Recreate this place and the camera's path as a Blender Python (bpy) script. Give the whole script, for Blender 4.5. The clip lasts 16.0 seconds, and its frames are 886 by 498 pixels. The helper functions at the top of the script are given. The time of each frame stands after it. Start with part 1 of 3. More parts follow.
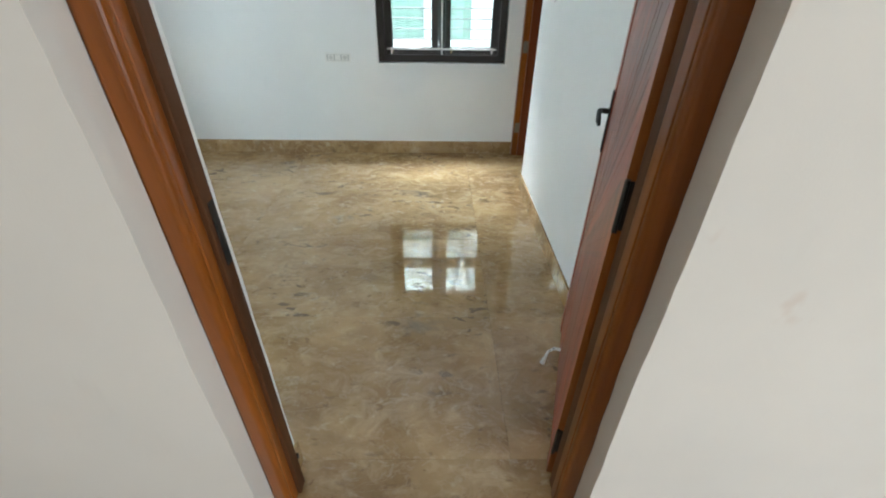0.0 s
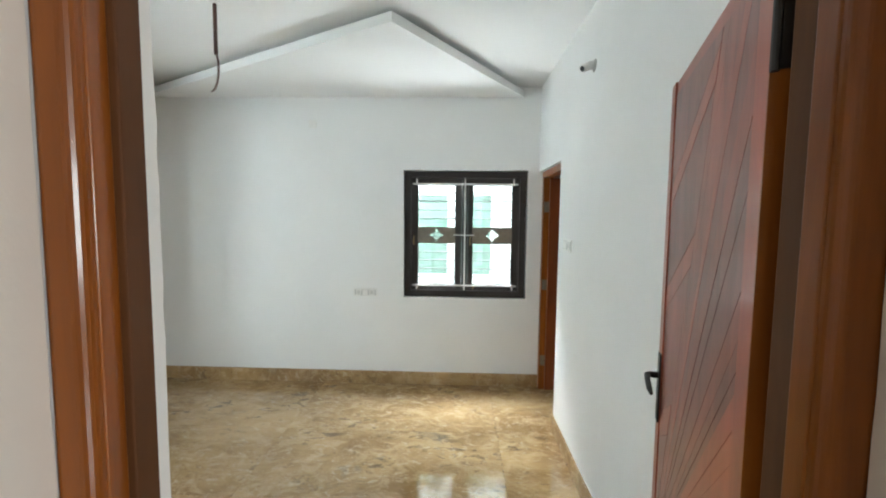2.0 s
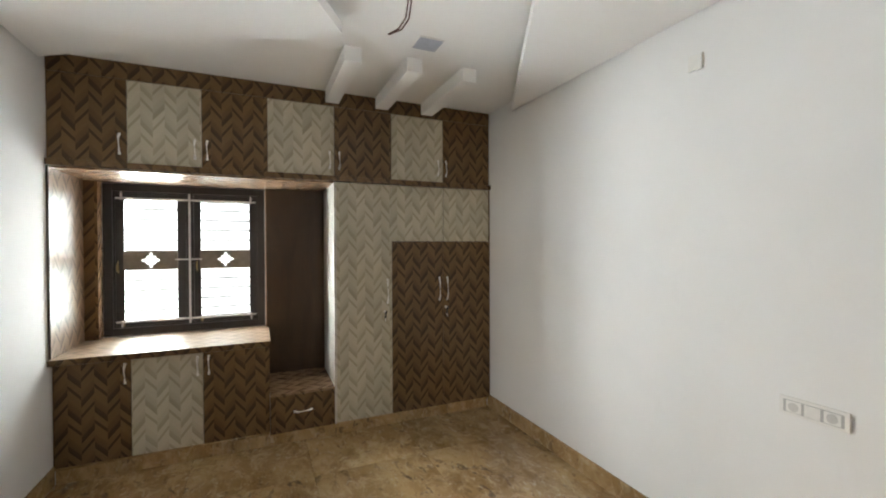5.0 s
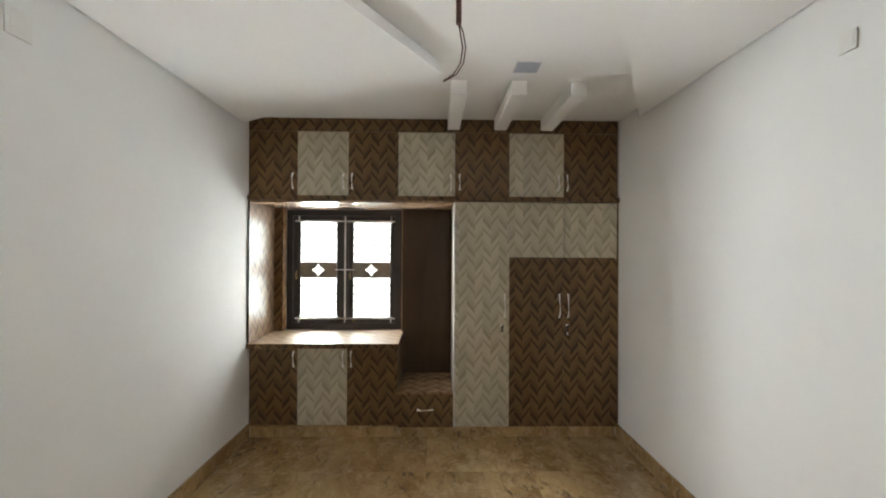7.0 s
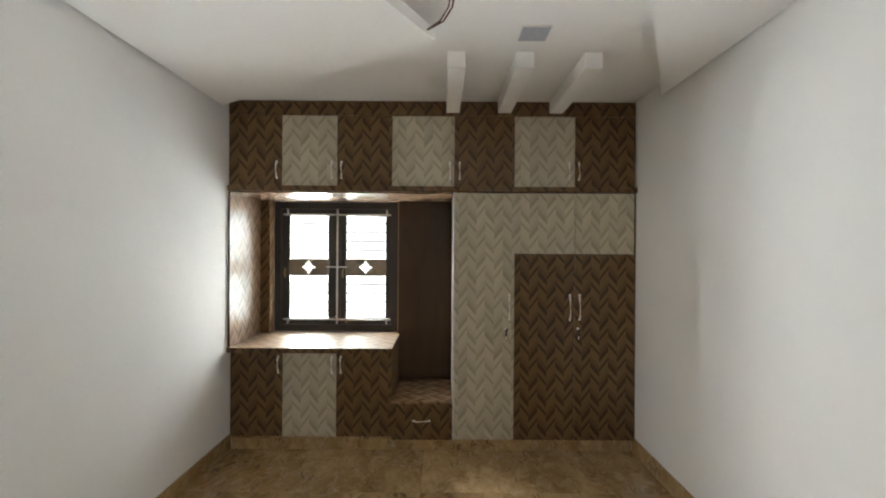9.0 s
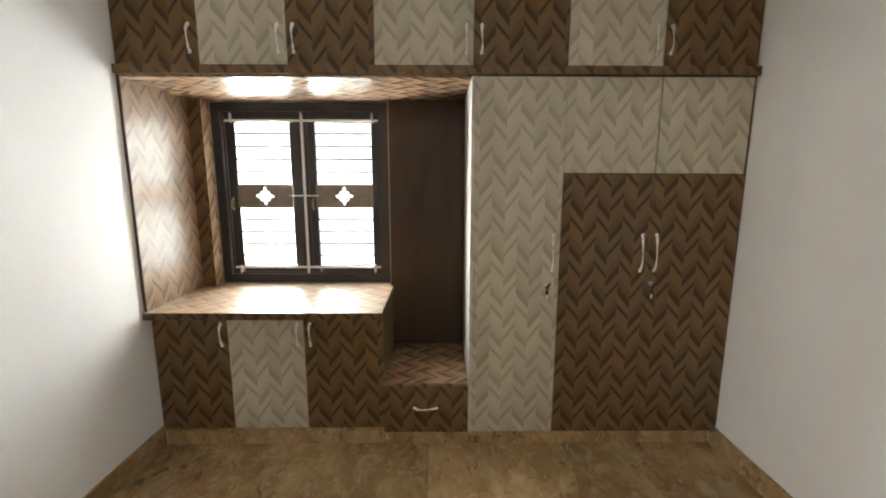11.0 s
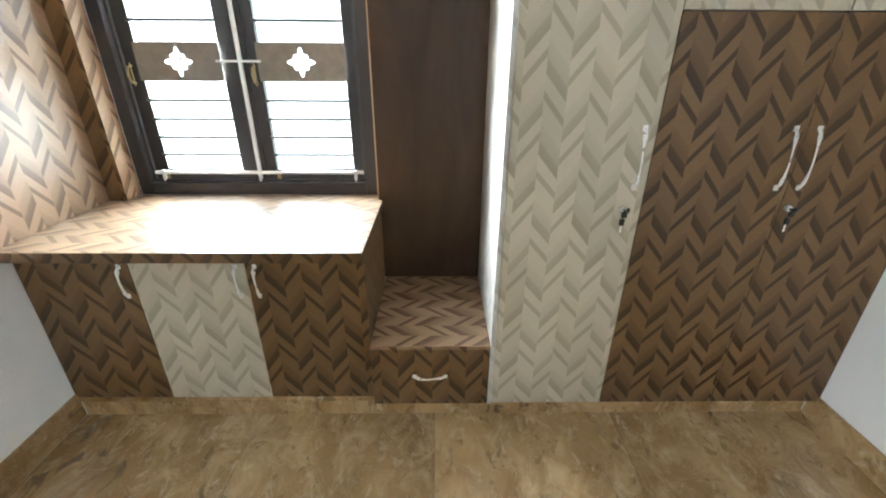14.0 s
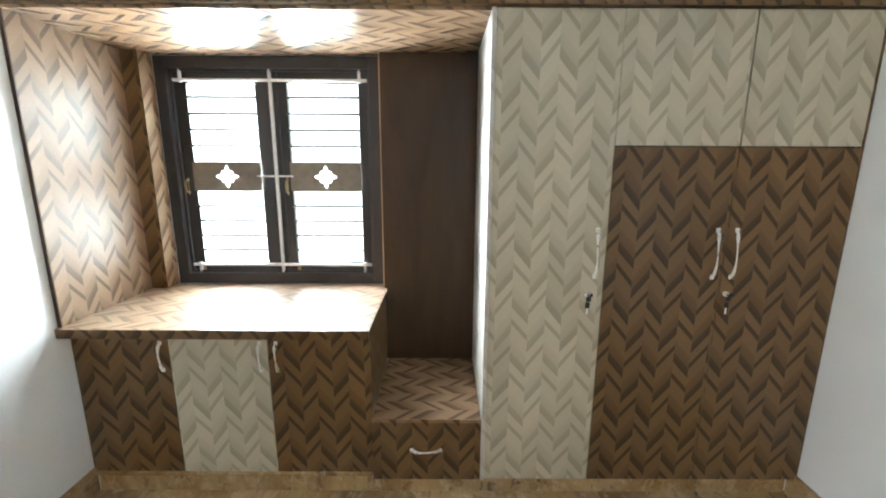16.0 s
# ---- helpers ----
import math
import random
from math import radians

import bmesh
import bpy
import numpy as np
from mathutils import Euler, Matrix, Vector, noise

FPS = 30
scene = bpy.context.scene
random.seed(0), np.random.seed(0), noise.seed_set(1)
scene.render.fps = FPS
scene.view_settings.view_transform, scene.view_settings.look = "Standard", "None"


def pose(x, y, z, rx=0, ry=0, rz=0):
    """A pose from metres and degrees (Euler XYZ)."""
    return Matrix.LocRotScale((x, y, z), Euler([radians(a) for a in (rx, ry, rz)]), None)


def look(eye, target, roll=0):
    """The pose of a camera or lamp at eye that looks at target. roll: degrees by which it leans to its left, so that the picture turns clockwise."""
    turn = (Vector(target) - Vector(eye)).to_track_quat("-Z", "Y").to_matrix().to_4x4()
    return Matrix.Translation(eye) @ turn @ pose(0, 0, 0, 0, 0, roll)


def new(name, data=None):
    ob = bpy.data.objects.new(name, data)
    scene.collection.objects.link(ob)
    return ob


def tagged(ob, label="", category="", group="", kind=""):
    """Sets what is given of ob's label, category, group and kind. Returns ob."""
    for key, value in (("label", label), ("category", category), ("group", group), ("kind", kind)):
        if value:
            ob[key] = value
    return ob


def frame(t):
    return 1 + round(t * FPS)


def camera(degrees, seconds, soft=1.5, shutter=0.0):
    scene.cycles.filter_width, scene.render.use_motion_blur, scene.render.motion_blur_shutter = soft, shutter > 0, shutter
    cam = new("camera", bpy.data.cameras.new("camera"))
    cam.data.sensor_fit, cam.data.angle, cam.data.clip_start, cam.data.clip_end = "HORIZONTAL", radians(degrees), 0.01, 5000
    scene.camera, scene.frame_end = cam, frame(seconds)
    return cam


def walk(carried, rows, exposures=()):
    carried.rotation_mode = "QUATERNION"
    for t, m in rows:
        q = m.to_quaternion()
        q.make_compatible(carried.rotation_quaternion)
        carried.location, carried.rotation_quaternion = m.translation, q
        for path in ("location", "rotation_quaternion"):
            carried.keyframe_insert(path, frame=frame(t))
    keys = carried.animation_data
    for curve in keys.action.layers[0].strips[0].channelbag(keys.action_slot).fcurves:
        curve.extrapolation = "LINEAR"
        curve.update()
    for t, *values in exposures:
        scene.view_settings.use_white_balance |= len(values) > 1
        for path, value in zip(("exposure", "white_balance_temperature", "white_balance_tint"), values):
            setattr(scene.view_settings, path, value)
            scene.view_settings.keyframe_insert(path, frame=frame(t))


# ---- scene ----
cam = camera(93.8, 16.0, soft=2.0)
PATH = [
    (0, (0.071, -0.024, 1.566), (0.098, 1.646, 0.466), 0.8),
    (0.5, (0.081, -0.128, 1.639), (0.108, 1.681, 0.788), 1.0),
    (1, (0.095, -0.189, 1.698), (0.118, 1.732, 1.142), 0.9),
    (1.5, (0.068, -0.093, 1.696), (0.072, 1.887, 1.414), 0.6),
    (2, (0.045, 0.191, 1.666), (-0.03, 2.184, 1.512), 0.6),
    (2.5, (0.064, 0.523, 1.644), (-0.218, 2.499, 1.52), 0.5),
    (3, (0.006, 0.829, 1.611), (-0.524, 2.754, 1.497), 0.2),
    (3.5, (-0.067, 1.133, 1.602), (-0.916, 2.941, 1.512), 0.2),
    (4, (0.019, 1.464, 1.634), (-1.219, 3.033, 1.551), -0.5),
    (4.2, (0.03, 1.582, 1.637), (-1.341, 3.036, 1.563), 0.2),
    (4.5, (0.039, 1.785, 1.629), (-1.531, 3.021, 1.557), -0.4),
    (5, (0.066, 2.144, 1.611), (-1.764, 2.951, 1.589), -0.2),
    (7.3, (0.312, 2.563, 1.689), (-1.688, 2.569, 1.704), 0.2),
    (7.5, (0.332, 2.582, 1.69), (-1.668, 2.574, 1.705), 0.2),
    (8, (0.277, 2.621, 1.681), (-1.723, 2.615, 1.69), 0.4),
    (8.2, (0.219, 2.63, 1.678), (-1.781, 2.624, 1.69), 0.3),
    (10.3, (-0.768, 2.612, 1.662), (-2.765, 2.635, 1.556), 0.3),
    (10.5, (-0.902, 2.606, 1.644), (-2.896, 2.616, 1.487), 0.1),
    (11, (-1.198, 2.543, 1.604), (-3.17, 2.557, 1.274), 0.1),
    (11.5, (-1.524, 2.548, 1.554), (-3.453, 2.568, 1.026), 0.3),
    (12, (-1.841, 2.518, 1.487), (-3.705, 2.54, 0.762), 0.3),
    (12.5, (-2.084, 2.476, 1.476), (-3.897, 2.496, 0.633), 0.3),
    (13, (-2.135, 2.483, 1.481), (-3.924, 2.502, 0.588), 0.3),
    (13.5, (-2.112, 2.491, 1.491), (-3.905, 2.516, 0.606), 0.4),
    (14, (-2.086, 2.492, 1.505), (-3.903, 2.515, 0.669), 0.3),
    (14.5, (-2.065, 2.48, 1.522), (-3.912, 2.503, 0.754), 0.4),
    (15, (-2.011, 2.475, 1.538), (-3.9, 2.492, 0.881), 0.3),
    (15.5, (-1.905, 2.515, 1.551), (-3.832, 2.524, 1.017), 0.3),
    (16, (-1.782, 2.527, 1.566), (-3.741, 2.531, 1.161), 0.3),
]
EXPOSURES = [(0, 1.06, 5650, 0), (1.5, 1.0, 5700, -1), (2.5, 1.23, 6350, 7), (5, 1.2, 6450, 10), (8.2, 0.98, 6550, 10), (10.5, 1.22, 6500, 10), (11.2, 1.5, 6750, 11), (12, 1.82, 6350, 9), (12.7, 2.24, 5800, 6), (15, 2.24, 5700, 5), (16, 2.02, 5850, 5)]
walk(cam, [(t, look(eye, target, roll)) for t, eye, target, roll in PATH], EXPOSURES)

# ---- light ----
world = bpy.data.worlds.new("sky")
scene.world = world
world.use_nodes = True
wn = world.node_tree
sky = wn.nodes.new("ShaderNodeTexSky")
sky.sky_type = 'NISHITA'
sky.sun_disc = False
sky.sun_elevation, sky.sun_rotation = radians(45), radians(93)
wn.links.new(sky.outputs[0], wn.nodes["Background"].inputs[0])
wn.nodes["Background"].inputs[1].default_value = 0.15


def lamp(name, kind, energy, m, color=(1, 1, 1), size=None):
    data = bpy.data.lights.new(name, kind)
    data.energy, data.color = energy, color
    if size:
        data.shape, data.size, data.size_y = 'RECTANGLE', size[0], size[1]
    ob = new(name, data)
    ob.matrix_world = m
    return ob


sun = lamp("sun", 'SUN', 4.0, look((8, -0.5, 8), (0, 0, 0)), (1, 0.97, 0.92))
sun.data.angle = radians(3)
# lamps for the daylight of the open west side and of the gap to the next house
lamp("west_daylight", 'AREA', 625, look((-4.95, 0.31, 1.7), (-4.2, 0.31, 1.7)), (0.94, 0.99, 1), (2.5, 2.4))
lamp("gap_daylight", 'AREA', 24, look((0.1, 4.95, 4.2), (0.1, 4.95, 0)), (0.95, 0.98, 1), (5.0, 0.9))
lamp("north_daylight", 'AREA', 150, look((0.3, 5.3, 0.45), (0.05, 4.25, 1.1)), (0.98, 0.99, 1), (2.6, 1.3))
lamp("north_sky_daylight", 'AREA', 700, look((0.0, 5.15, 3.2), (0.1, 4.25, 1.6)), (0.98, 0.99, 1), (2.6, 1.0))
# fill for the hall, set in an added window opening out of view
lamp("hall_fill", 'AREA', 92, look((4.4, -4.3, 1.6), (0.6, 0.6, 1.4)), (1, 0.985, 0.96), (1.6, 1.5))

# ---- materials ----


def material(name, rough=0.5, metal=0.0):
    m = bpy.data.materials.new(name)
    m.use_nodes = True
    b = m.node_tree.nodes["Principled BSDF"]
    b.inputs["Roughness"].default_value = rough
    b.inputs["Metallic"].default_value = metal
    return m, m.node_tree, b


def math_node(nt, op, a, b=None, c=None):
    n = nt.nodes.new("ShaderNodeMath")
    n.operation = op
    for i, v in enumerate((a, b, c)):
        if v is None:
            continue
        if isinstance(v, (int, float)):
            n.inputs[i].default_value = v
        else:
            nt.links.new(v, n.inputs[i])
    return n.outputs[0]


def mix_color(nt, fac, a, b, mode='MIX'):
    n = nt.nodes.new("ShaderNodeMix")
    n.data_type, n.blend_type = 'RGBA', mode
    for sock, v in ((n.inputs[0], fac), (n.inputs[6], a), (n.inputs[7], b)):
        if isinstance(v, tuple):
            sock.default_value = (*v, 1)
        elif isinstance(v, (int, float)):
            sock.default_value = v
        else:
            nt.links.new(v, sock)
    return n.outputs[2]


def noise_tex(nt, vec, scale, detail=4, rough=0.55, distortion=0.0):
    n = nt.nodes.new("ShaderNodeTexNoise")
    n.inputs["Scale"].default_value = scale
    n.inputs["Detail"].default_value = detail
    n.inputs["Roughness"].default_value = rough
    n.inputs["Distortion"].default_value = distortion
    if vec is not None:
        nt.links.new(vec, n.inputs["Vector"])
    return n.outputs[0]


def coords(nt, scale=(1, 1, 1), which="Object"):
    t = nt.nodes.new("ShaderNodeTexCoord")
    mp = nt.nodes.new("ShaderNodeMapping")
    mp.inputs["Scale"].default_value = scale
    nt.links.new(t.outputs[which], mp.inputs[0])
    return mp.outputs[0]


def ramp(nt, fac, lo, hi):
    n = nt.nodes.new("ShaderNodeMapRange")
    n.inputs[1].default_value, n.inputs[2].default_value = lo, hi
    nt.links.new(fac, n.inputs[0])
    return n.outputs[0]


def bump(nt, bsdf, height, strength, distance=0.01):
    n = nt.nodes.new("ShaderNodeBump")
    n.inputs["Strength"].default_value, n.inputs["Distance"].default_value = strength, distance
    nt.links.new(height, n.inputs["Height"])
    nt.links.new(n.outputs[0], bsdf.inputs["Normal"])


def paint(name, color, rough=0.55, patch=0.05, scuff=0.0):
    m, nt, b = material(name, rough)
    v = coords(nt)
    big = ramp(nt, noise_tex(nt, v, 1.3, 3), 0.35, 0.7)
    tone = tuple(c * (1 - patch) for c in color)
    col = mix_color(nt, big, color, tone)
    smear = ramp(nt, noise_tex(nt, coords(nt, (5, 5, 2)), 1.7, 5, 0.65), 0.62, 0.8)
    col = mix_color(nt, math_node(nt, 'MULTIPLY', smear, 0.25), col, tuple(c * 0.85 for c in color))
    if scuff:
        mark = ramp(nt, noise_tex(nt, coords(nt, (4.2, 4.2, 3.0)), 1.0, 4, 0.6), 0.66, 0.76)
        col = mix_color(nt, math_node(nt, 'MULTIPLY', mark, scuff), col, (0.58, 0.40, 0.30))
    nt.links.new(col, b.inputs["Base Color"])
    b.inputs["Specular IOR Level"].default_value = 0.12
    bump(nt, b, noise_tex(nt, v, 160, 3), 0.08, 0.004)
    return m


def wood(name, base, dark, rough=0.35, along=(3, 3, 40), coat=0.0, grain=1.0):
    m, nt, b = material(name, rough)
    scale = tuple(s for s in along)
    v = coords(nt, scale)
    g = noise_tex(nt, v, grain, 6, 0.6, 0.6)
    col = mix_color(nt, ramp(nt, g, 0.3, 0.7), dark, base)
    blot = ramp(nt, noise_tex(nt, coords(nt), 2.5, 3), 0.3, 0.75)
    col = mix_color(nt, math_node(nt, 'MULTIPLY', blot, 0.45), col, dark)
    nt.links.new(col, b.inputs["Base Color"])
    b.inputs["Coat Weight"].default_value = coat
    b.inputs["Specular IOR Level"].default_value = 0.3
    b.inputs["Coat Roughness"].default_value = 0.12
    bump(nt, b, g, 0.12, 0.004)
    return m


def plain(name, color, rough=0.4, metal=0.0, wear=0.2, scale=20):
    m, nt, b = material(name, rough, metal)
    f = ramp(nt, noise_tex(nt, coords(nt), scale, 4), 0.35, 0.7)
    col = mix_color(nt, f, color, tuple(c * (1 - wear) for c in color))
    nt.links.new(col, b.inputs["Base Color"])
    nt.links.new(math_node(nt, 'MULTIPLY_ADD', f, 0.15, rough), b.inputs["Roughness"])
    return m


def blend(a, b, f):
    return tuple(p + (q - p) * f for p, q in zip(a, b))


def chevron(name, light, mid, dark, rough=0.27, gloss=0.5):
    """Printed laminate of chevron slats: in each column a broad slat that shades off downwards and a thin dark one by turns."""
    m, nt, b = material(name, rough)
    b.inputs["Specular IOR Level"].default_value = gloss
    uv = nt.nodes.new("ShaderNodeUVMap")
    uv.uv_map = "UVMap"
    sep = nt.nodes.new("ShaderNodeSeparateXYZ")
    nt.links.new(uv.outputs[0], sep.inputs[0])
    u = math_node(nt, 'DIVIDE', sep.outputs[0], 0.0725)
    i = math_node(nt, 'FLOOR', u)
    f = math_node(nt, 'SUBTRACT', u, i)
    half = math_node(nt, 'MULTIPLY', i, 0.5)
    par = math_node(nt, 'MULTIPLY', math_node(nt, 'SUBTRACT', half, math_node(nt, 'FLOOR', half)), 2.0)
    s = math_node(nt, 'ABSOLUTE', math_node(nt, 'SUBTRACT', par, f))
    c = math_node(nt, 'SUBTRACT', math_node(nt, 'DIVIDE', sep.outputs[1], 0.25), math_node(nt, 'MULTIPLY', s, 0.345))
    c = math_node(nt, 'MULTIPLY_ADD', par, 0.5, c)
    c = math_node(nt, 'MULTIPLY', c, -1.0)
    row = math_node(nt, 'FLOOR', c)
    q = math_node(nt, 'SUBTRACT', c, row)
    # the slats' width wanders a little from piece to piece
    cell = nt.nodes.new("ShaderNodeCombineXYZ")
    nt.links.new(i, cell.inputs[0])
    nt.links.new(row, cell.inputs[1])
    pick = nt.nodes.new("ShaderNodeTexWhiteNoise")
    nt.links.new(cell.outputs[0], pick.inputs[0])
    rnd = pick.outputs[0]
    lean = math_node(nt, 'MULTIPLY', math_node(nt, 'SUBTRACT', f, 0.5), math_node(nt, 'MULTIPLY_ADD', rnd, 0.05, -0.01))
    q = math_node(nt, 'ADD', q, lean)
    tone = nt.nodes.new("ShaderNodeValToRGB")
    nt.links.new(q, tone.inputs[0])
    stripe = blend(mid, dark, 0.5)
    stops = ((0.0, light), (0.180, light), (0.20, stripe), (0.285, stripe), (0.305, light), (0.575, light), (0.60, blend(light, mid, 0.28)),
             (0.80, blend(light, mid, 0.65)), (0.825, blend(mid, dark, 0.3)), (0.982, blend(mid, dark, 0.65)), (1.0, light))
    bar = tone.color_ramp.elements
    bar[0].position, bar[0].color = stops[0][0], (*stops[0][1], 1)
    bar[1].position, bar[1].color = stops[-1][0], (*stops[-1][1], 1)
    for at, colour in stops[1:-1]:
        e = bar.new(at)
        e.color = (*colour, 1)
    shade = mix_color(nt, rnd, (0.88, 0.88, 0.88), (1.06, 1.06, 1.06))
    col = mix_color(nt, 1.0, tone.outputs[0], shade, 'MULTIPLY')
    gm = nt.nodes.new("ShaderNodeMapping")
    gm.inputs["Scale"].default_value = (30, 120, 1)
    nt.links.new(uv.outputs[0], gm.inputs[0])
    grain = noise_tex(nt, gm.outputs[0], 1.0, 4)
    col = mix_color(nt, math_node(nt, 'MULTIPLY', ramp(nt, grain, 0.4, 0.75), 0.18), col, mid)
    nt.links.new(col, b.inputs["Base Color"])
    bump(nt, b, grain, 0.03, 0.001)
    return m


def marble(name, rough=0.03, gloss=0.85):
    m, nt, b = material(name, rough)
    geo = nt.nodes.new("ShaderNodeNewGeometry")
    info = nt.nodes.new("ShaderNodeObjectInfo")
    off = nt.nodes.new("ShaderNodeVectorMath")
    off.operation = 'SCALE'
    off.inputs[0].default_value = (17.0, 31.0, 9.0)
    nt.links.new(info.outputs["Random"], off.inputs["Scale"])
    add = nt.nodes.new("ShaderNodeVectorMath")
    add.operation = 'ADD'
    nt.links.new(geo.outputs["Position"], add.inputs[0])
    nt.links.new(off.outputs[0], add.inputs[1])

    def stretched(sx, sy):
        mp = nt.nodes.new("ShaderNodeMapping")
        mp.inputs["Scale"].default_value = (sx, sy, 1)
        mp.inputs["Rotation"].default_value = (0, 0, 0.25)
        nt.links.new(add.outputs[0], mp.inputs[0])
        return mp.outputs[0]
    cloud = noise_tex(nt, stretched(1.0, 1.5), 1.6, 5, 0.6, 0.7)
    col = mix_color(nt, ramp(nt, cloud, 0.38, 0.64), (0.27, 0.167, 0.072), (0.46, 0.315, 0.15))
    puff = noise_tex(nt, stretched(1.0, 1.35), 6.5, 6, 0.68, 0.9)
    col = mix_color(nt, math_node(nt, 'MULTIPLY', ramp(nt, puff, 0.48, 0.70), 0.75), col, (0.57, 0.425, 0.24))
    haze = noise_tex(nt, stretched(1.0, 1.7), 3.2, 4, 0.6, 0.4)
    col = mix_color(nt, math_node(nt, 'MULTIPLY', ramp(nt, haze, 0.55, 0.74), 0.42), col, (0.20, 0.125, 0.065))
    # dark grey-brown lenses that gather in a few places
    lens = noise_tex(nt, stretched(1.0, 2.0), 9.0, 3, 0.55, 0.7)
    gate = noise_tex(nt, stretched(1.0, 1.4), 1.7, 2)
    spots = math_node(nt, 'MULTIPLY', ramp(nt, lens, 0.58, 0.63), ramp(nt, gate, 0.50, 0.62))
    col = mix_color(nt, math_node(nt, 'MULTIPLY', spots, 0.75), col, (0.105, 0.075, 0.05))
    grey = math_node(nt, 'MULTIPLY', ramp(nt, noise_tex(nt, stretched(1.0, 1.3), 2.3, 5, 0.6, 0.6), 0.64, 0.74), 0.55)
    col = mix_color(nt, grey, col, (0.17, 0.16, 0.13))
    fleck = noise_tex(nt, stretched(1.0, 1.5), 13, 4, 0.6, 0.6)
    col = mix_color(nt, math_node(nt, 'MULTIPLY', ramp(nt, fleck, 0.60, 0.68), 0.45), col, (0.13, 0.075, 0.04))
    pale = noise_tex(nt, stretched(1.0, 1.6), 12, 4, 0.6, 0.9)
    col = mix_color(nt, math_node(nt, 'MULTIPLY', ramp(nt, pale, 0.58, 0.70), 0.5), col, (0.62, 0.52, 0.36))
    vein = noise_tex(nt, stretched(1.0, 1.4), 3.0, 5, 0.6, 1.5)
    line = math_node(nt, 'ABSOLUTE', math_node(nt, 'SUBTRACT', vein, 0.5))
    col = mix_color(nt, math_node(nt, 'MULTIPLY_ADD', ramp(nt, line, 0.0, 0.012), -0.3, 0.3), col, (0.58, 0.45, 0.30))
    b.inputs["Specular IOR Level"].default_value = gloss
    tone = mix_color(nt, info.outputs["Random"], (0.92, 0.92, 0.92), (1.06, 1.05, 1.04))
    col = mix_color(nt, 1.0, col, tone, 'MULTIPLY')
    nt.links.new(col, b.inputs["Base Color"])
    nt.links.new(math_node(nt, 'MULTIPLY_ADD', noise_tex(nt, stretched(1, 1), 7, 3), 0.012, rough - 0.022), b.inputs["Roughness"])
    return m


def glass_mat(name, tint=(0.93, 0.97, 0.95)):
    m = bpy.data.materials.new(name)
    m.use_nodes = True
    nt = m.node_tree
    nt.nodes.remove(nt.nodes["Principled BSDF"])
    tr = nt.nodes.new("ShaderNodeBsdfTransparent")
    tr.inputs[0].default_value = (*tint, 1)
    gl = nt.nodes.new("ShaderNodeBsdfGlossy")
    gl.inputs["Roughness"].default_value = 0.02
    fr = nt.nodes.new("ShaderNodeFresnel")
    fr.inputs[0].default_value = 1.45
    mx = nt.nodes.new("ShaderNodeMixShader")
    nt.links.new(fr.outputs[0], mx.inputs[0])
    nt.links.new(tr.outputs[0], mx.inputs[1])
    nt.links.new(gl.outputs[0], mx.inputs[2])
    nt.links.new(mx.outputs[0], nt.nodes["Material Output"].inputs[0])
    return m


WALL = paint("white_wall_paint", (0.83, 0.83, 0.82), 0.75)
HALL = paint("cream_wall_paint", (0.80, 0.755, 0.71), 0.7, 0.08, 0.4)
CEIL = paint("ceiling_paint", (0.88, 0.88, 0.87), 0.7, 0.02)
# white facade, its colour dimmed so the gap's lamps don't blow it out
FACADE = paint("dimmed_facade_paint", (0.21, 0.215, 0.21), 0.8)
BACKDROP = paint("white_backdrop_paint", (0.78, 0.78, 0.77), 0.8)
LIGHT_LAM = chevron("cream_chevron_laminate", (0.515, 0.465, 0.352), (0.425, 0.378, 0.275), (0.32, 0.277, 0.19), 0.3, 0.35)
PALE_LAM = chevron("whitish_chevron_laminate", (0.56, 0.535, 0.49), (0.50, 0.47, 0.42), (0.42, 0.39, 0.34), 0.4, 0.3)
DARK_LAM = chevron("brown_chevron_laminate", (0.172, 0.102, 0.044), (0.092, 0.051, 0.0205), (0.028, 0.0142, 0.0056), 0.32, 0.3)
# the bay's brown laminate, lightened to put the window's light into its colour
LIT_GLOSS_LAM = chevron("lit_glossy_brown_chevron_laminate", (0.29, 0.188, 0.112), (0.18, 0.112, 0.065), (0.085, 0.048, 0.028), 0.27)
LIT_SATIN_LAM = chevron("lit_satin_brown_chevron_laminate", (0.31, 0.205, 0.125), (0.195, 0.122, 0.07), (0.095, 0.056, 0.032), 0.42)
PLY = wood("dark_brown_plywood", (0.080, 0.045, 0.022), (0.036, 0.020, 0.010), 0.32, (5, 5, 1.2))
PLY_EDGE = wood("pale_plywood_edge", (0.5, 0.36, 0.22), (0.36, 0.24, 0.14), 0.6, (30, 30, 4))
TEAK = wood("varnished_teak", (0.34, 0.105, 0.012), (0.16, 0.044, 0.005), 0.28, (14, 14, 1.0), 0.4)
# darker brown for the rebates than for the jamb faces
JAMB = wood("brown_jamb_wood", (0.12, 0.046, 0.014), (0.062, 0.024, 0.008), 0.6, (14, 14, 1.5), 0.0)
LEAF_RED = wood("reddish_polished_wood", (0.42, 0.105, 0.056), (0.19, 0.047, 0.026), 0.35, (9, 9, 2), 0.1)
LEAF_DARK = wood("dark_polished_wood", (0.28, 0.095, 0.068), (0.11, 0.038, 0.028), 0.35, (14, 14, 3), 0.1)
LEAF_MID = wood("brown_polished_wood", (0.35, 0.098, 0.061), (0.14, 0.042, 0.027), 0.35, (14, 14, 3), 0.1)
BATH_DOOR = wood("red_brown_door_skin", (0.24, 0.062, 0.017), (0.15, 0.036, 0.011), 0.4, (10, 10, 1.5))
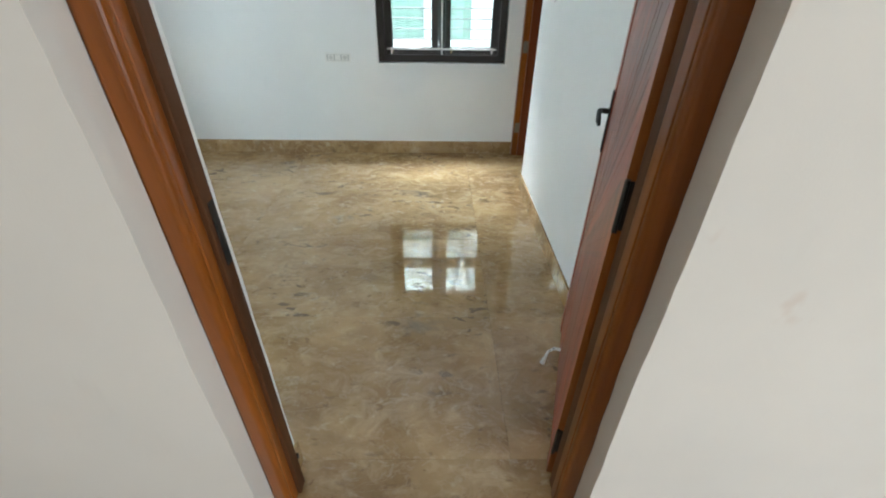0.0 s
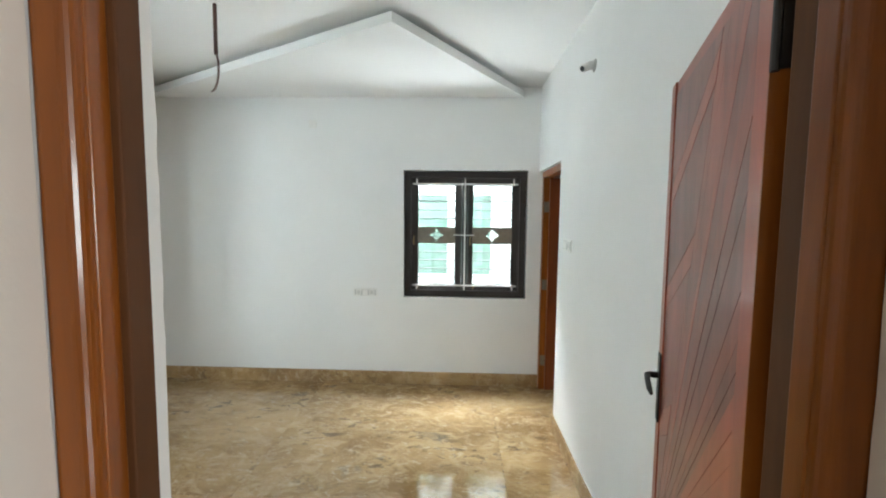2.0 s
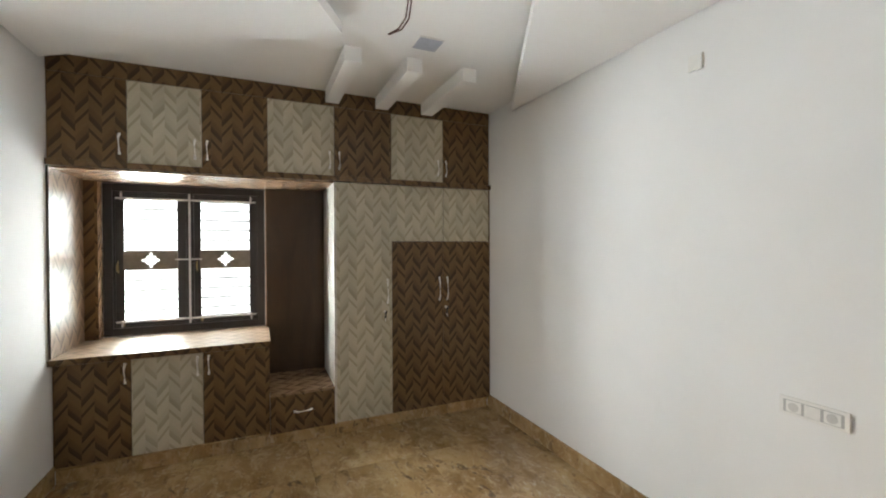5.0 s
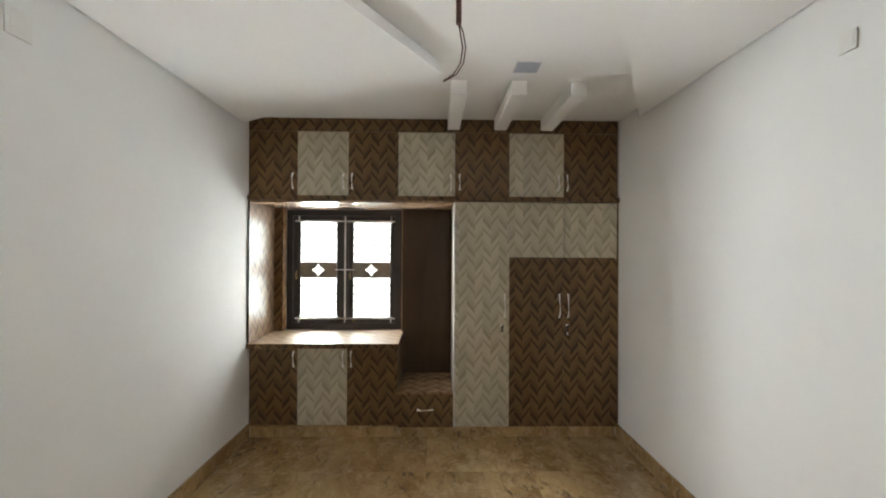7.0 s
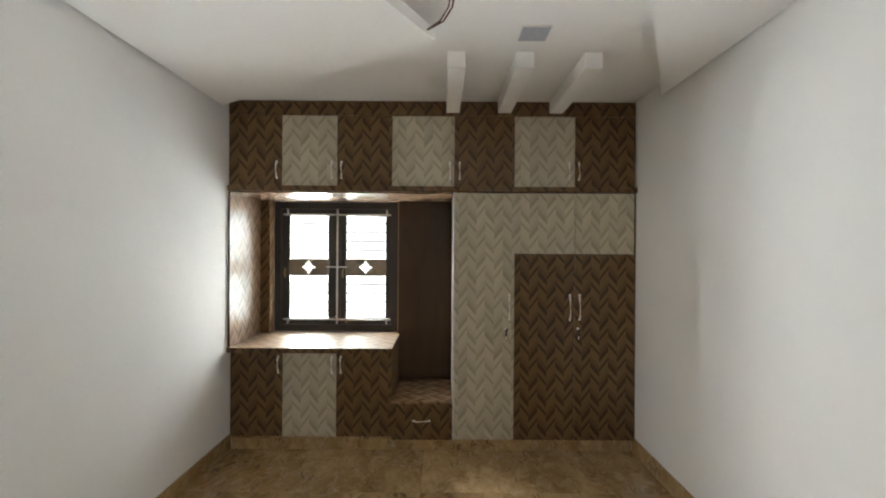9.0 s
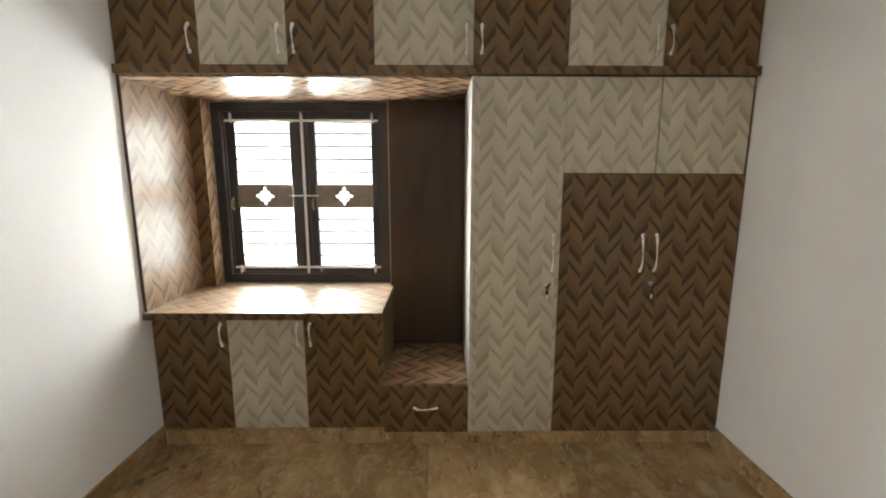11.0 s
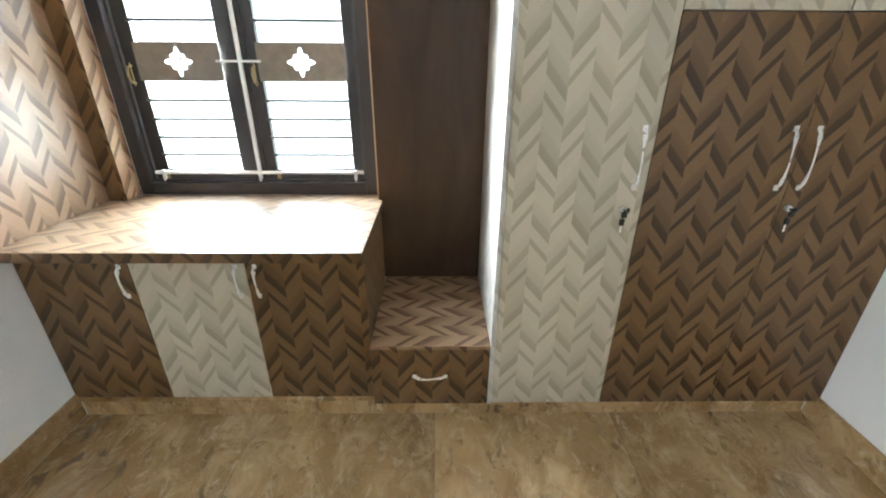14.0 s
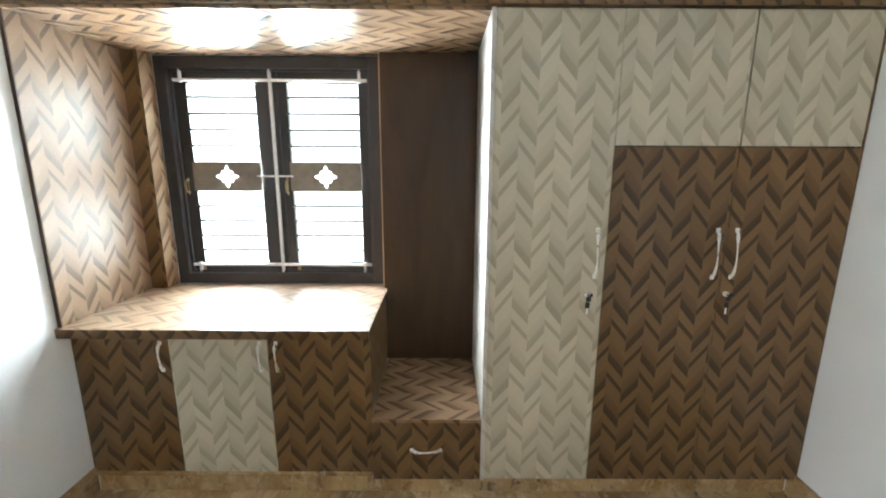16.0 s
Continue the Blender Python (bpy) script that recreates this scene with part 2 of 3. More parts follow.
WINDOW_BROWN = plain("dark_brown_window_enamel", (0.031, 0.026, 0.025), 0.3, 0.0, 0.12, 3)
SILVER = plain("silver_painted_steel", (0.80, 0.79, 0.77), 0.45, 0.0)
# silver-grey rods, base colour darkened to look backlit against the sky
ROD = plain("backlit_steel_rod", (0.055, 0.055, 0.05), 0.5, 0.0)
PLATE = plain("grey_brown_steel_plate", (0.22, 0.19, 0.15), 0.45, 0.1)
CHROME = plain("satin_chrome", (0.86, 0.85, 0.83), 0.26, 0.6, 0.1, 60)
BRASS = plain("old_brass", (0.42, 0.33, 0.17), 0.3, 1.0)
BLACK_IRON = plain("black_oxidised_steel", (0.014, 0.013, 0.012), 0.45, 0.0)
BLACK_PLASTIC = plain("black_plastic", (0.012, 0.012, 0.013), 0.35)
WHITE_PLASTIC = plain("white_switch_plastic", (0.80, 0.79, 0.76), 0.3, 0.0, 0.05)
GREY_PLASTIC = plain("pale_grey_plastic", (0.60, 0.59, 0.57), 0.4, 0.0, 0.1)
SEAM_SHADE = plain("grey_seam_shade", (0.45, 0.45, 0.44), 0.5, 0.0, 0.1)
VENT_GREY = plain("pale_blue_grey_lamp_cover", (0.42, 0.45, 0.52), 0.4, 0.0, 0.08)
WIRE = plain("brown_wire", (0.09, 0.035, 0.025), 0.5)
CLEAR = glass_mat("window_glass")
GREEN = plain("green_tinted_glass", (0.038, 0.066, 0.054), 0.4, 0.0, 0.06, 1.5)
MARBLE = marble("polished_brown_marble")
SKIRT = marble("polished_skirting_marble", 0.02, 0.8)
GROUND = plain("dusty_ground", (0.32, 0.28, 0.23), 0.9, 0.0, 0.4, 3)

# ---- builders ----


def project_uv(bm, shift=(0, 0, 0)):
    """UVs in metres, each face laid flat on the plane that it faces."""
    layer = bm.loops.layers.uv.get("UVMap") or bm.loops.layers.uv.new("UVMap")
    bm.normal_update()
    for f in bm.faces:
        n = f.normal
        ax = max(range(3), key=lambda k: abs(n[k]))
        for lp in f.loops:
            x, y, z = lp.vert.co + Vector(shift)
            lp[layer].uv = ((y, z), (x, z), (x, y))[ax]


def origin_of(ob):
    p = Vector((0, 0, 0))
    while ob:
        p += ob.location
        ob = ob.parent
    return p


def part(name, bm, mat, parent=None, label="", smooth=False):
    """Links a bmesh, given in the world's metres, as one mesh object under its parent."""
    project_uv(bm)
    if parent:
        bmesh.ops.translate(bm, vec=-origin_of(parent), verts=bm.verts)
    if smooth:
        for f in bm.faces:
            f.smooth = True
    me = bpy.data.meshes.new(name)
    bm.to_mesh(me)
    bm.free()
    me.materials.append(mat)
    ob = new(name, me)
    if parent:
        ob.parent = parent
    if label:
        ob["label"] = label
    return ob


def thing(name, at, label, category, group="", kind=""):
    ob = new(name)
    ob.location = at
    ob.empty_display_size = 0.1
    return tagged(ob, label, category, group, kind)


def add_box(bm, a, b, bevel=0.0):
    lo = Vector([min(p, q) for p, q in zip(a, b)])
    hi = Vector([max(p, q) for p, q in zip(a, b)])
    r = bmesh.ops.create_cube(bm, size=1.0)
    for v in r["verts"]:
        v.co = Vector([lo[k] + (v.co[k] + 0.5) * (hi[k] - lo[k]) for k in range(3)])
    if bevel:
        edges = list({e for v in r["verts"] for e in v.link_edges})
        bmesh.ops.bevel(bm, geom=edges, offset=bevel, segments=2, profile=0.5, affect='EDGES')
    return bm


def box(a, b, bevel=0.0):
    return add_box(bmesh.new(), a, b, bevel)


def boxes(*pairs, bevel=0.0):
    bm = bmesh.new()
    for a, b in pairs:
        add_box(bm, a, b, bevel)
    return bm


def rounded(pair, r):
    """A box with well rounded long edges."""
    bm = bmesh.new()
    add_box(bm, *pair)
    long = [e for e in bm.edges if abs((e.verts[0].co - e.verts[1].co).normalized().z) > 0.9]
    bmesh.ops.bevel(bm, geom=long, offset=r, segments=5, profile=0.5, affect='EDGES')
    return bm


def prism(points, z0, z1, axis=2):
    """A prism on a polygon; axis is the way it is pulled."""
    bm = bmesh.new()

    def place(p, h):
        q = list(p)
        q.insert(axis, h)
        return bm.verts.new(q)
    low = [place(p, z0) for p in points]
    top = [place(p, z1) for p in points]
    bm.faces.new(low[::-1])
    bm.faces.new(top)
    for k in range(len(points)):
        j = (k + 1) % len(points)
        bm.faces.new((low[k], low[j], top[j], top[k]))
    bmesh.ops.recalc_face_normals(bm, faces=bm.faces)
    return bm


def add_tube(bm, path, radii, sides=10, flat=1.0):
    """A round bar along a path, with a radius at each point."""
    rings = []
    path = [Vector(p) for p in path]
    for k, p in enumerate(path):
        way = (path[min(k + 1, len(path) - 1)] - path[max(k - 1, 0)]).normalized()
        side = way.cross(Vector((0.31, 0.23, 0.92))).normalized()
        up = side.cross(way)
        r = radii[k] if isinstance(radii, (list, tuple)) else radii
        rings.append([bm.verts.new(p + side * r * math.cos(a) + up * r * flat * math.sin(a))
                      for a in [2 * math.pi * j / sides for j in range(sides)]])
    for a, b in zip(rings, rings[1:]):
        for j in range(sides):
            bm.faces.new((a[j], a[(j + 1) % sides], b[(j + 1) % sides], b[j]))
    bm.faces.new(rings[0][::-1])
    bm.faces.new(rings[-1])
    bmesh.ops.recalc_face_normals(bm, faces=bm.faces)
    return bm


def tube(path, radii, sides=10, flat=1.0):
    return add_tube(bmesh.new(), path, radii, sides, flat)


def structure(name, bm, mat, label, category):
    return tagged(part(name, bm, mat), label, category, kind="structure")


# ---- plan: room x -4.2..0.8, y 0.86..4.21; hall south of it; bath east of it ----
XW, XE, YS, YN, ZC = -4.17, 0.805, 0.858, 4.213, 2.89
YH = 0.61        # hall side of the south wall
FX = -3.48       # front of the wardrobe
DOOR = (-0.485, 0.56, 2.17)
NWIN = (-0.492, 0.698, 0.876, 2.11)
WWIN = (0.962, 2.183, 0.856, 2.128)
BATH = (3.374, 4.213, 2.10)

structure("wall_north", boxes(
    ((XW - 0.25, YN, -0.1), (NWIN[0], YN + 0.23, 3.1)),
    ((NWIN[1], YN, -0.1), (2.6, YN + 0.23, 3.1)),
    ((NWIN[0], YN, -0.1), (NWIN[1], YN + 0.23, NWIN[2])),
    ((NWIN[0], YN, NWIN[3]), (NWIN[1], YN + 0.23, 3.1))), WALL, "smooth white painted plaster wall with a window", "wall")
structure("wall_south", boxes(
    ((XW - 0.25, YH, -0.1), (DOOR[0], YS, 3.1)),
    ((DOOR[1], YH, -0.1), (4.7, YS, 3.1)),
    ((DOOR[0], YH, DOOR[2]), (DOOR[1], YS, 3.1))), WALL, "smooth white painted plaster wall with a doorway", "wall")
structure("wall_west", boxes(
    ((XW - 0.25, YS, -0.1), (XW, WWIN[0], 3.1)),
    ((XW - 0.25, WWIN[1], -0.1), (XW, YN, 3.1)),
    ((XW - 0.25, WWIN[0], -0.1), (XW, WWIN[1], WWIN[2])),
    ((XW - 0.25, WWIN[0], WWIN[3]), (XW, WWIN[1], 3.1))), WALL, "white painted wall behind the wardrobe with a window", "wall")
structure("wall_east", boxes(
    ((XE, YS, -0.1), (XE + 0.13, BATH[0], 3.1)),
    ((XE, BATH[0], BATH[2]), (XE + 0.13, YN, 3.1))), WALL, "smooth white painted wall with a bathroom doorway", "wall")
structure("wall_bath", boxes(
    ((2.35, YS, -0.1), (2.6, YN, 3.1)), ((XE + 0.13, 2.4, -0.1), (2.35, 2.52, 3.1))), WALL, "plain white bathroom wall", "wall")
# hall round the entrance
structure("wall_hall_front", boxes(
    ((-3.0, YH - 0.006, 0), (DOOR[0], YH - 0.001, 3.1)),
    ((DOOR[1], YH - 0.006, 0), (4.5, YH - 0.001, 3.1)),
    ((DOOR[0], YH - 0.006, DOOR[2]), (DOOR[1], YH - 0.001, 3.1))), HALL, "cream painted hall wall with faint scuffs", "wall")
# hall walls behind the camera; their window opening is added for the fill lamp
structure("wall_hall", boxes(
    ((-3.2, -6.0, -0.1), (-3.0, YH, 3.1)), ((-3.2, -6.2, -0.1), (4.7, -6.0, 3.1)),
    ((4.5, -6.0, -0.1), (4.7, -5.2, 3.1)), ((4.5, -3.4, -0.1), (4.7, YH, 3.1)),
    ((4.5, -5.2, -0.1), (4.7, -3.4, 0.75)), ((4.5, -5.2, 2.45), (4.7, -3.4, 3.1))), HALL, "cream painted hall walls out of view with an added window opening", "wall")



def plaster_edge(x_out, x_in, y0, y1, z0, z1, seed, splay=0.0):
    """A strip of plaster whose free corner wavers by a few millimetres up its height."""
    rnd = random.Random(seed)
    bm = bmesh.new()
    n = int((z1 - z0) / 0.05)
    rows, drift = [], 0.0
    for k in range(n + 1):
        drift = 0.8 * drift + rnd.uniform(-0.0022, 0.0022)
        z = z0 + (z1 - z0) * k / n
        inner = x_in + drift
        back = x_in + splay + 0.5 * drift + rnd.uniform(-0.0012, 0.0012)
        rows.append([bm.verts.new(c) for c in ((x_out, y0, z), (inner, y0, z), (back, y1, z), (x_out, y1, z))])
    for lo, hi in zip(rows, rows[1:]):
        for j in range(4):
            bm.faces.new((lo[j], lo[(j + 1) % 4], hi[(j + 1) % 4], hi[j]))
    bm.faces.new(rows[0][::-1])
    bm.faces.new(rows[-1])
    bmesh.ops.recalc_face_normals(bm, faces=bm.faces)
    return bm


structure("trim_hall_edge", plaster_edge(DOOR[0] - 0.02, DOOR[0] + 0.016, YH - 0.008, 0.688, 0, 2.17, 1, -0.008), HALL, "uneven cream plaster edge beside the door frame", "trim")
structure("trim_hall_edge", plaster_edge(DOOR[1] + 0.02, DOOR[1] - 0.029, YH - 0.008, 0.688, 0, 2.17, 2, 0.010), HALL, "uneven pale plaster edge beside the door frame", "trim")
structure("trim_room_edge", plaster_edge(DOOR[0] - 0.02, DOOR[0] + 0.034, 0.792, YS + 0.002, 0.125, 2.17, 3), WALL, "white plaster edge behind the door frame", "trim")

# ceiling with two dropped triangular panels
NTRI = [(-3.06, YN - 0.02), (0.64, YN - 0.02), (-0.36, 2.67)]
STRI = [(-3.35, YS + 0.02), (0.47, YS + 0.02), (-2.31, 2.574)]


def inset(tri, d):
    c = sum((Vector(p) for p in tri), Vector((0, 0))) / 3
    return [tuple(c + (Vector(p) - c) * (1 - d)) for p in tri]


structure("ceiling", boxes(((XW - 0.25, YH, ZC), (2.6, YN + 0.23, 3.15)), ((-3.2, -6.2, ZC), (4.7, YH, 3.15))), CEIL, "flat white painted ceiling", "ceiling")


def ceiling_panel(tri, z, label):
    base = thing("ceiling_panel", (tri[2][0], tri[2][1], z), label, "ceiling panel", "dropped ceiling panels", "structure")
    part("board", prism(tri, z, z + 0.062), CEIL, base)
    part("riser", prism(inset(tri, 0.3), z + 0.062, ZC), CEIL, base)


ceiling_panel(NTRI, 2.79, "white triangular dropped ceiling panel along the window wall")
ceiling_panel(STRI, 2.80, "white triangular dropped ceiling panel along the doorway wall")

# floor: a bed with marble slabs on it
floor = structure("floor", boxes(((-4.4, YH, -0.2), (2.6, 4.4, -0.02)), ((-3.2, -6.2, -0.2), (4.7, YH, -0.02))), GROUND, "polished brown marble slab floor with fine joints", "floor")
XS = [-4.1, -2.92, -1.28, 0.36, 0.95]
YJ = [YS + 0.012, 1.675, 2.478, 3.29, YN]
slabs = []
for r in range(len(YJ) - 1):
    for c in range(len(XS) - 1):
        slabs.append((XS[c], YJ[r], XS[c + 1], YJ[r + 1]))
slabs += [(DOOR[0], YH, DOOR[1], YS + 0.012), (0.95, 2.4, 2.4, YN)]
for k in range(6):
    for c in range(7):
        slabs.append((-3.0 + 1.08 * c, YH - 1.15 * (k + 1), -3.0 + 1.08 * (c + 1), YH - 1.15 * k))
for x0, y0, x1, y1 in slabs:
    part("slab", box((x0 + 0.0004, y0 + 0.0004, -0.02), (x1 - 0.0004, y1 - 0.0004, 0), 0.0004), MARBLE, floor)

# skirting
structure("baseboard", boxes(
    ((FX - 0.0445, YN - 0.013, 0), (XE + 0.03, YN, 0.125)),
    ((FX - 0.0445, YS, 0), (DOOR[0], YS + 0.013, 0.125)),
    ((DOOR[0], YS - 0.066, 0), (DOOR[0] + 0.044, YS + 0.013, 0.125)),
    ((XE - 0.013, YS, 0), (XE, BATH[0], 0.125)),
    ((DOOR[1], YS, 0), (XE - 0.013, YS + 0.013, 0.125)),
    bevel=0.002), SKIRT, "polished tan marble skirting", "skirting")


# ---- windows: frame, two sashes, steel grille with flower plates ----
def flower_cut(cy, cz):
    """The outline of a pierced flower: four pointed petals with lobes between."""
    pts = []
    for k in range(64):
        a = 2 * math.pi * k / 64
        petal = 0.037 * abs(math.cos(2 * a)) ** 7
        lobe = 0.017 * abs(math.sin(2 * a)) ** 4
        r = 0.028 + petal + lobe
        pts.append((cy + r * math.cos(a), cz + r * math.sin(a)))
    return pts


def grille_plate(a0, a1, z0, z1, d0, d1):
    """A flat plate with a pierced flower; a runs along the wall, d through it."""
    bm = bmesh.new()
    ca, cz = (a0 + a1) / 2, (z0 + z1) / 2
    inner = flower_cut(ca, cz)
    outer = []
    for p in inner:
        way = Vector((p[0] - ca, p[1] - cz)).normalized()
        k = min((a1 - a0) / 2 / max(abs(way.x), 1e-6), (z1 - z0) / 2 / max(abs(way.y), 1e-6))
        outer.append((ca + way.x * k, cz + way.y * k))
    loops = []
    for d in (d0, d1):
        loops.append([[bm.verts.new((p[0], d, p[1])) for p in ring] for ring in (outer, inner)])
    n = len(inner)
    for k in range(n):
        j = (k + 1) % n
        for o, i in loops:
            bm.faces.new((o[k], o[j], i[j], i[k]))
        bm.faces.new((loops[0][1][k], loops[0][1][j], loops[1][1][j], loops[1][1][k]))
        bm.faces.new((loops[0][0][k], loops[0][0][j], loops[1][0][j], loops[1][0][k]))
    # bridges inside the flower, with small bosses where they cross
    for o in (-0.0135, 0.0135):
        add_box(bm, (ca - 0.034, d0 + 0.0002, cz + o - 0.0022), (ca + 0.034, d1 - 0.0002, cz + o + 0.0022))
        add_box(bm, (ca + o - 0.0022, d0 + 0.0005, cz - 0.034), (ca + o + 0.0022, d1 - 0.0005, cz + 0.034))
        for q in (-0.0135, 0.0135):
            add_box(bm, (ca + o - 0.0062, d0 - 0.0006, cz + q - 0.0062), (ca + o + 0.0062, d1 + 0.0006, cz + q + 0.0062))
    bmesh.ops.recalc_face_normals(bm, faces=bm.faces)
    return bm


def turned(bm, m):
    bmesh.ops.transform(bm, matrix=m, verts=bm.verts)
    return bm


def window(name, wide, high, m, label):
    """A two-leaf window. Local: a along the sill from 0, d into the wall from 0, z from 0; m puts it into the world."""
    root = thing(name, m.translation, label, "window", kind="structure")
    W, Hh = wide, high

    def p(n, bm, mat, parent=root, lab="", smooth=False):
        return part(n, turned(bm, m), mat, parent, lab, smooth)
    fr = 0.062
    frame_ob = p("window_frame", boxes(
        ((0, 0, 0), (fr, 0.11, Hh)), ((W - fr, 0, 0), (W, 0.11, Hh)),
        ((fr, 0, 0), (W - fr, 0.11, fr)), ((fr, 0, Hh - fr), (W - fr, 0.11, Hh)),
        ((W / 2 - 0.028, 0.052, fr), (W / 2 + 0.028, 0.11, Hh - fr)), bevel=0.003), WINDOW_BROWN, root, "dark brown enamelled frame")
    p("bead", boxes(
        ((fr, 0.028, fr), (fr + 0.014, 0.04, Hh - fr)), ((W - fr - 0.014, 0.028, fr), (W - fr, 0.04, Hh - fr)),
        ((fr, 0.028, fr), (W - fr, 0.04, fr + 0.012)), ((fr, 0.028, Hh - fr - 0.012), (W - fr, 0.04, Hh - fr)), bevel=0.002), WINDOW_BROWN, frame_ob)
    panes = ((0.132, W / 2 - 0.098), (W / 2 + 0.082, W - 0.132))
    for k, (a0, a1) in enumerate(panes):
        s0, s1 = (fr + 0.002, W / 2 - 0.03) if k == 0 else (W / 2 + 0.03, W - fr - 0.002)
        z0, z1 = 0.122, Hh - 0.132
        bm = boxes(
            ((s0, 0.06, fr + 0.003), (a0, 0.098, Hh - fr - 0.003)), ((a1, 0.06, fr + 0.003), (s1, 0.098, Hh - fr - 0.003)),
            ((a0, 0.06, fr + 0.003), (a1, 0.098, z0)), ((a0, 0.06, z1), (a1, 0.098, Hh - fr - 0.003)), bevel=0.003)
        sash = p("sash", bm, WINDOW_BROWN, root, "dark brown glazed window leaf")
        pane = p("pane", box((a0 - 0.005, 0.076, z0 - 0.005), (a1 + 0.005, 0.080, z1 + 0.005)), CLEAR, sash, "clear glass")
        pane.visible_shadow = False
        p("latch", add_tube(add_tube(bmesh.new(), [(s0 + 0.025, 0.058, Hh * 0.42), (s0 + 0.025, 0.03, Hh * 0.425), (s0 + 0.022, 0.026, Hh * 0.45), (s0 + 0.025, 0.03, Hh * 0.475), (s0 + 0.025, 0.058, Hh * 0.48)], 0.006, 8),
                            [(s0 + 0.025, 0.05, Hh * 0.41), (s0 + 0.025, 0.05, Hh * 0.49)], 0.004, 6), BRASS, sash, "brass latch")
        p("tower_bolt", boxes(((s0 + 0.05, 0.048, fr + 0.006), (s0 + 0.068, 0.06, fr + 0.05)), ((s0 + 0.056, 0.044, fr - 0.004), (s0 + 0.062, 0.05, fr + 0.035)), bevel=0.001), BRASS, sash)
    # grille
    g0, g1 = 0.030, 0.044
    zt, zb, zm = Hh - 0.118, 0.108, Hh * 0.497
    grille = p("grille", boxes(
        ((fr - 0.002, g0, zt - 0.0075), (W - fr + 0.002, g1, zt + 0.0075)), ((fr - 0.002, g0, zb - 0.0075), (W - fr + 0.002, g1, zb + 0.0075)),
        ((W / 2 - 0.0075, g0 - 0.003, fr), (W / 2 + 0.0075, g1 + 0.002, Hh - fr)),
        ((panes[0][1] - 0.012, g0, zm - 0.005), (panes[1][0] + 0.012, g1, zm + 0.005)),
        *[((a - 0.0075, g0 - 0.002, z0), (a + 0.0075, g1 - 0.002, z1)) for a in (0.118, W - 0.118) for z0, z1 in ((fr, zb + 0.014), (zt - 0.014, Hh - fr))],
        bevel=0.0015), SILVER, root, "silver painted steel grille bars")
    for a0, a1 in panes:
        p("grille_plate", grille_plate(a0 - 0.006, a1 + 0.006, Hh * 0.428, Hh * 0.560, g1 + 0.0005, g1 + 0.0035), PLATE, grille, "grey-brown plate with a pierced flower")
        for lo, hi in ((zb, Hh * 0.428), (Hh * 0.560, zt)):
            for k in range(4):
                z = lo + (hi - lo) * (k + 1) / 5
                p("rod", tube([(a0 - 0.008, g1 + 0.0075, z), (a1 + 0.008, g1 + 0.0075, z)], 0.0075, 6), ROD, grille)
    return root


M_NORTH = Matrix(((1, 0, 0, NWIN[0] + 0.004), (0, 1, 0, YN + 0.035), (0, 0, 1, NWIN[2] + 0.004), (0, 0, 0, 1)))
window("window_1", NWIN[1] - NWIN[0] - 0.008, NWIN[3] - NWIN[2] - 0.008, M_NORTH, "dark brown two-leaf window with a silver grille and flower plates")
# plain white reveal lines round the opening
structure("trim", boxes(
    ((NWIN[0] - 0.0, YN - 0.002, NWIN[2] - 0.022), (NWIN[1] + 0.02, YN + 0.03, NWIN[2])),
    ((NWIN[1], YN - 0.002, NWIN[2]), (NWIN[1] + 0.02, YN + 0.03, NWIN[3] + 0.01)),
    ((NWIN[0] - 0.008, YN - 0.002, NWIN[3]), (NWIN[1], YN + 0.03, NWIN[3] + 0.01)), bevel=0.001), CEIL, "fresh white plaster edge round the window", "trim")
M_WEST = Matrix(((0, -1, 0, XW + 0.0), (1, 0, 0, WWIN[0]), (0, 0, 1, WWIN[2] + 0.001), (0, 0, 0, 1)))
window("window_2", WWIN[1] - WWIN[0], 1.27, M_WEST, "dark brown two-leaf window over the counter with a silver grille")

# ---- entrance door ----
DF0, DF1 = 0.69, 0.79
entry_frame = thing("door_1", (0.04, 0.74, 0), "varnished teak door frame with an open carved leaf", "door frame", kind="structure")
part("jamb", rounded(((DOOR[0], DF0, 0), (DOOR[0] + 0.056, DF1 - 0.05, 2.17)), 0.016), TEAK, entry_frame, "varnished orange-brown jamb face")
part("bead", rounded(((DOOR[0] + 0.04, DF0 + 0.022, 0), (DOOR[0] + 0.059, DF1 - 0.044, 2.11)), 0.003), TEAK, entry_frame, "narrow varnished bead")
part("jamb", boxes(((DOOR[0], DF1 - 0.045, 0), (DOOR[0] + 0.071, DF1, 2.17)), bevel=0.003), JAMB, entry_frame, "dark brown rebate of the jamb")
part("jamb", rounded(((DOOR[1] - 0.070, DF0, 0), (DOOR[1], DF1 - 0.05, 2.17)), 0.016), TEAK, entry_frame, "varnished orange-brown jamb face")
part("bead", rounded(((DOOR[1] - 0.073, DF0 + 0.022, 0), (DOOR[1] - 0.054, DF1 - 0.044, 2.11)), 0.003), TEAK, entry_frame, "narrow varnished bead")
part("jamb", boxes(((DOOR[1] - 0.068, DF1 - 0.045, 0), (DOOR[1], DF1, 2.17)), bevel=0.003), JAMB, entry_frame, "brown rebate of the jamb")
part("header", boxes(((DOOR[0] + 0.072, DF0, 2.11), (DOOR[1] - 0.076, DF1, 2.17)), bevel=0.005), TEAK, entry_frame)
part("strike_plate", boxes(((DOOR[0] + 0.0712, DF1 - 0.03, 1.0), (DOOR[0] + 0.073, DF1 - 0.006, 1.16)), ((DOOR[0] + 0.066, DF1 - 0.002, 0.15), (DOOR[0] + 0.075, DF1 + 0.006, 0.17))), BLACK_IRON, entry_frame, "dark steel strike plate")


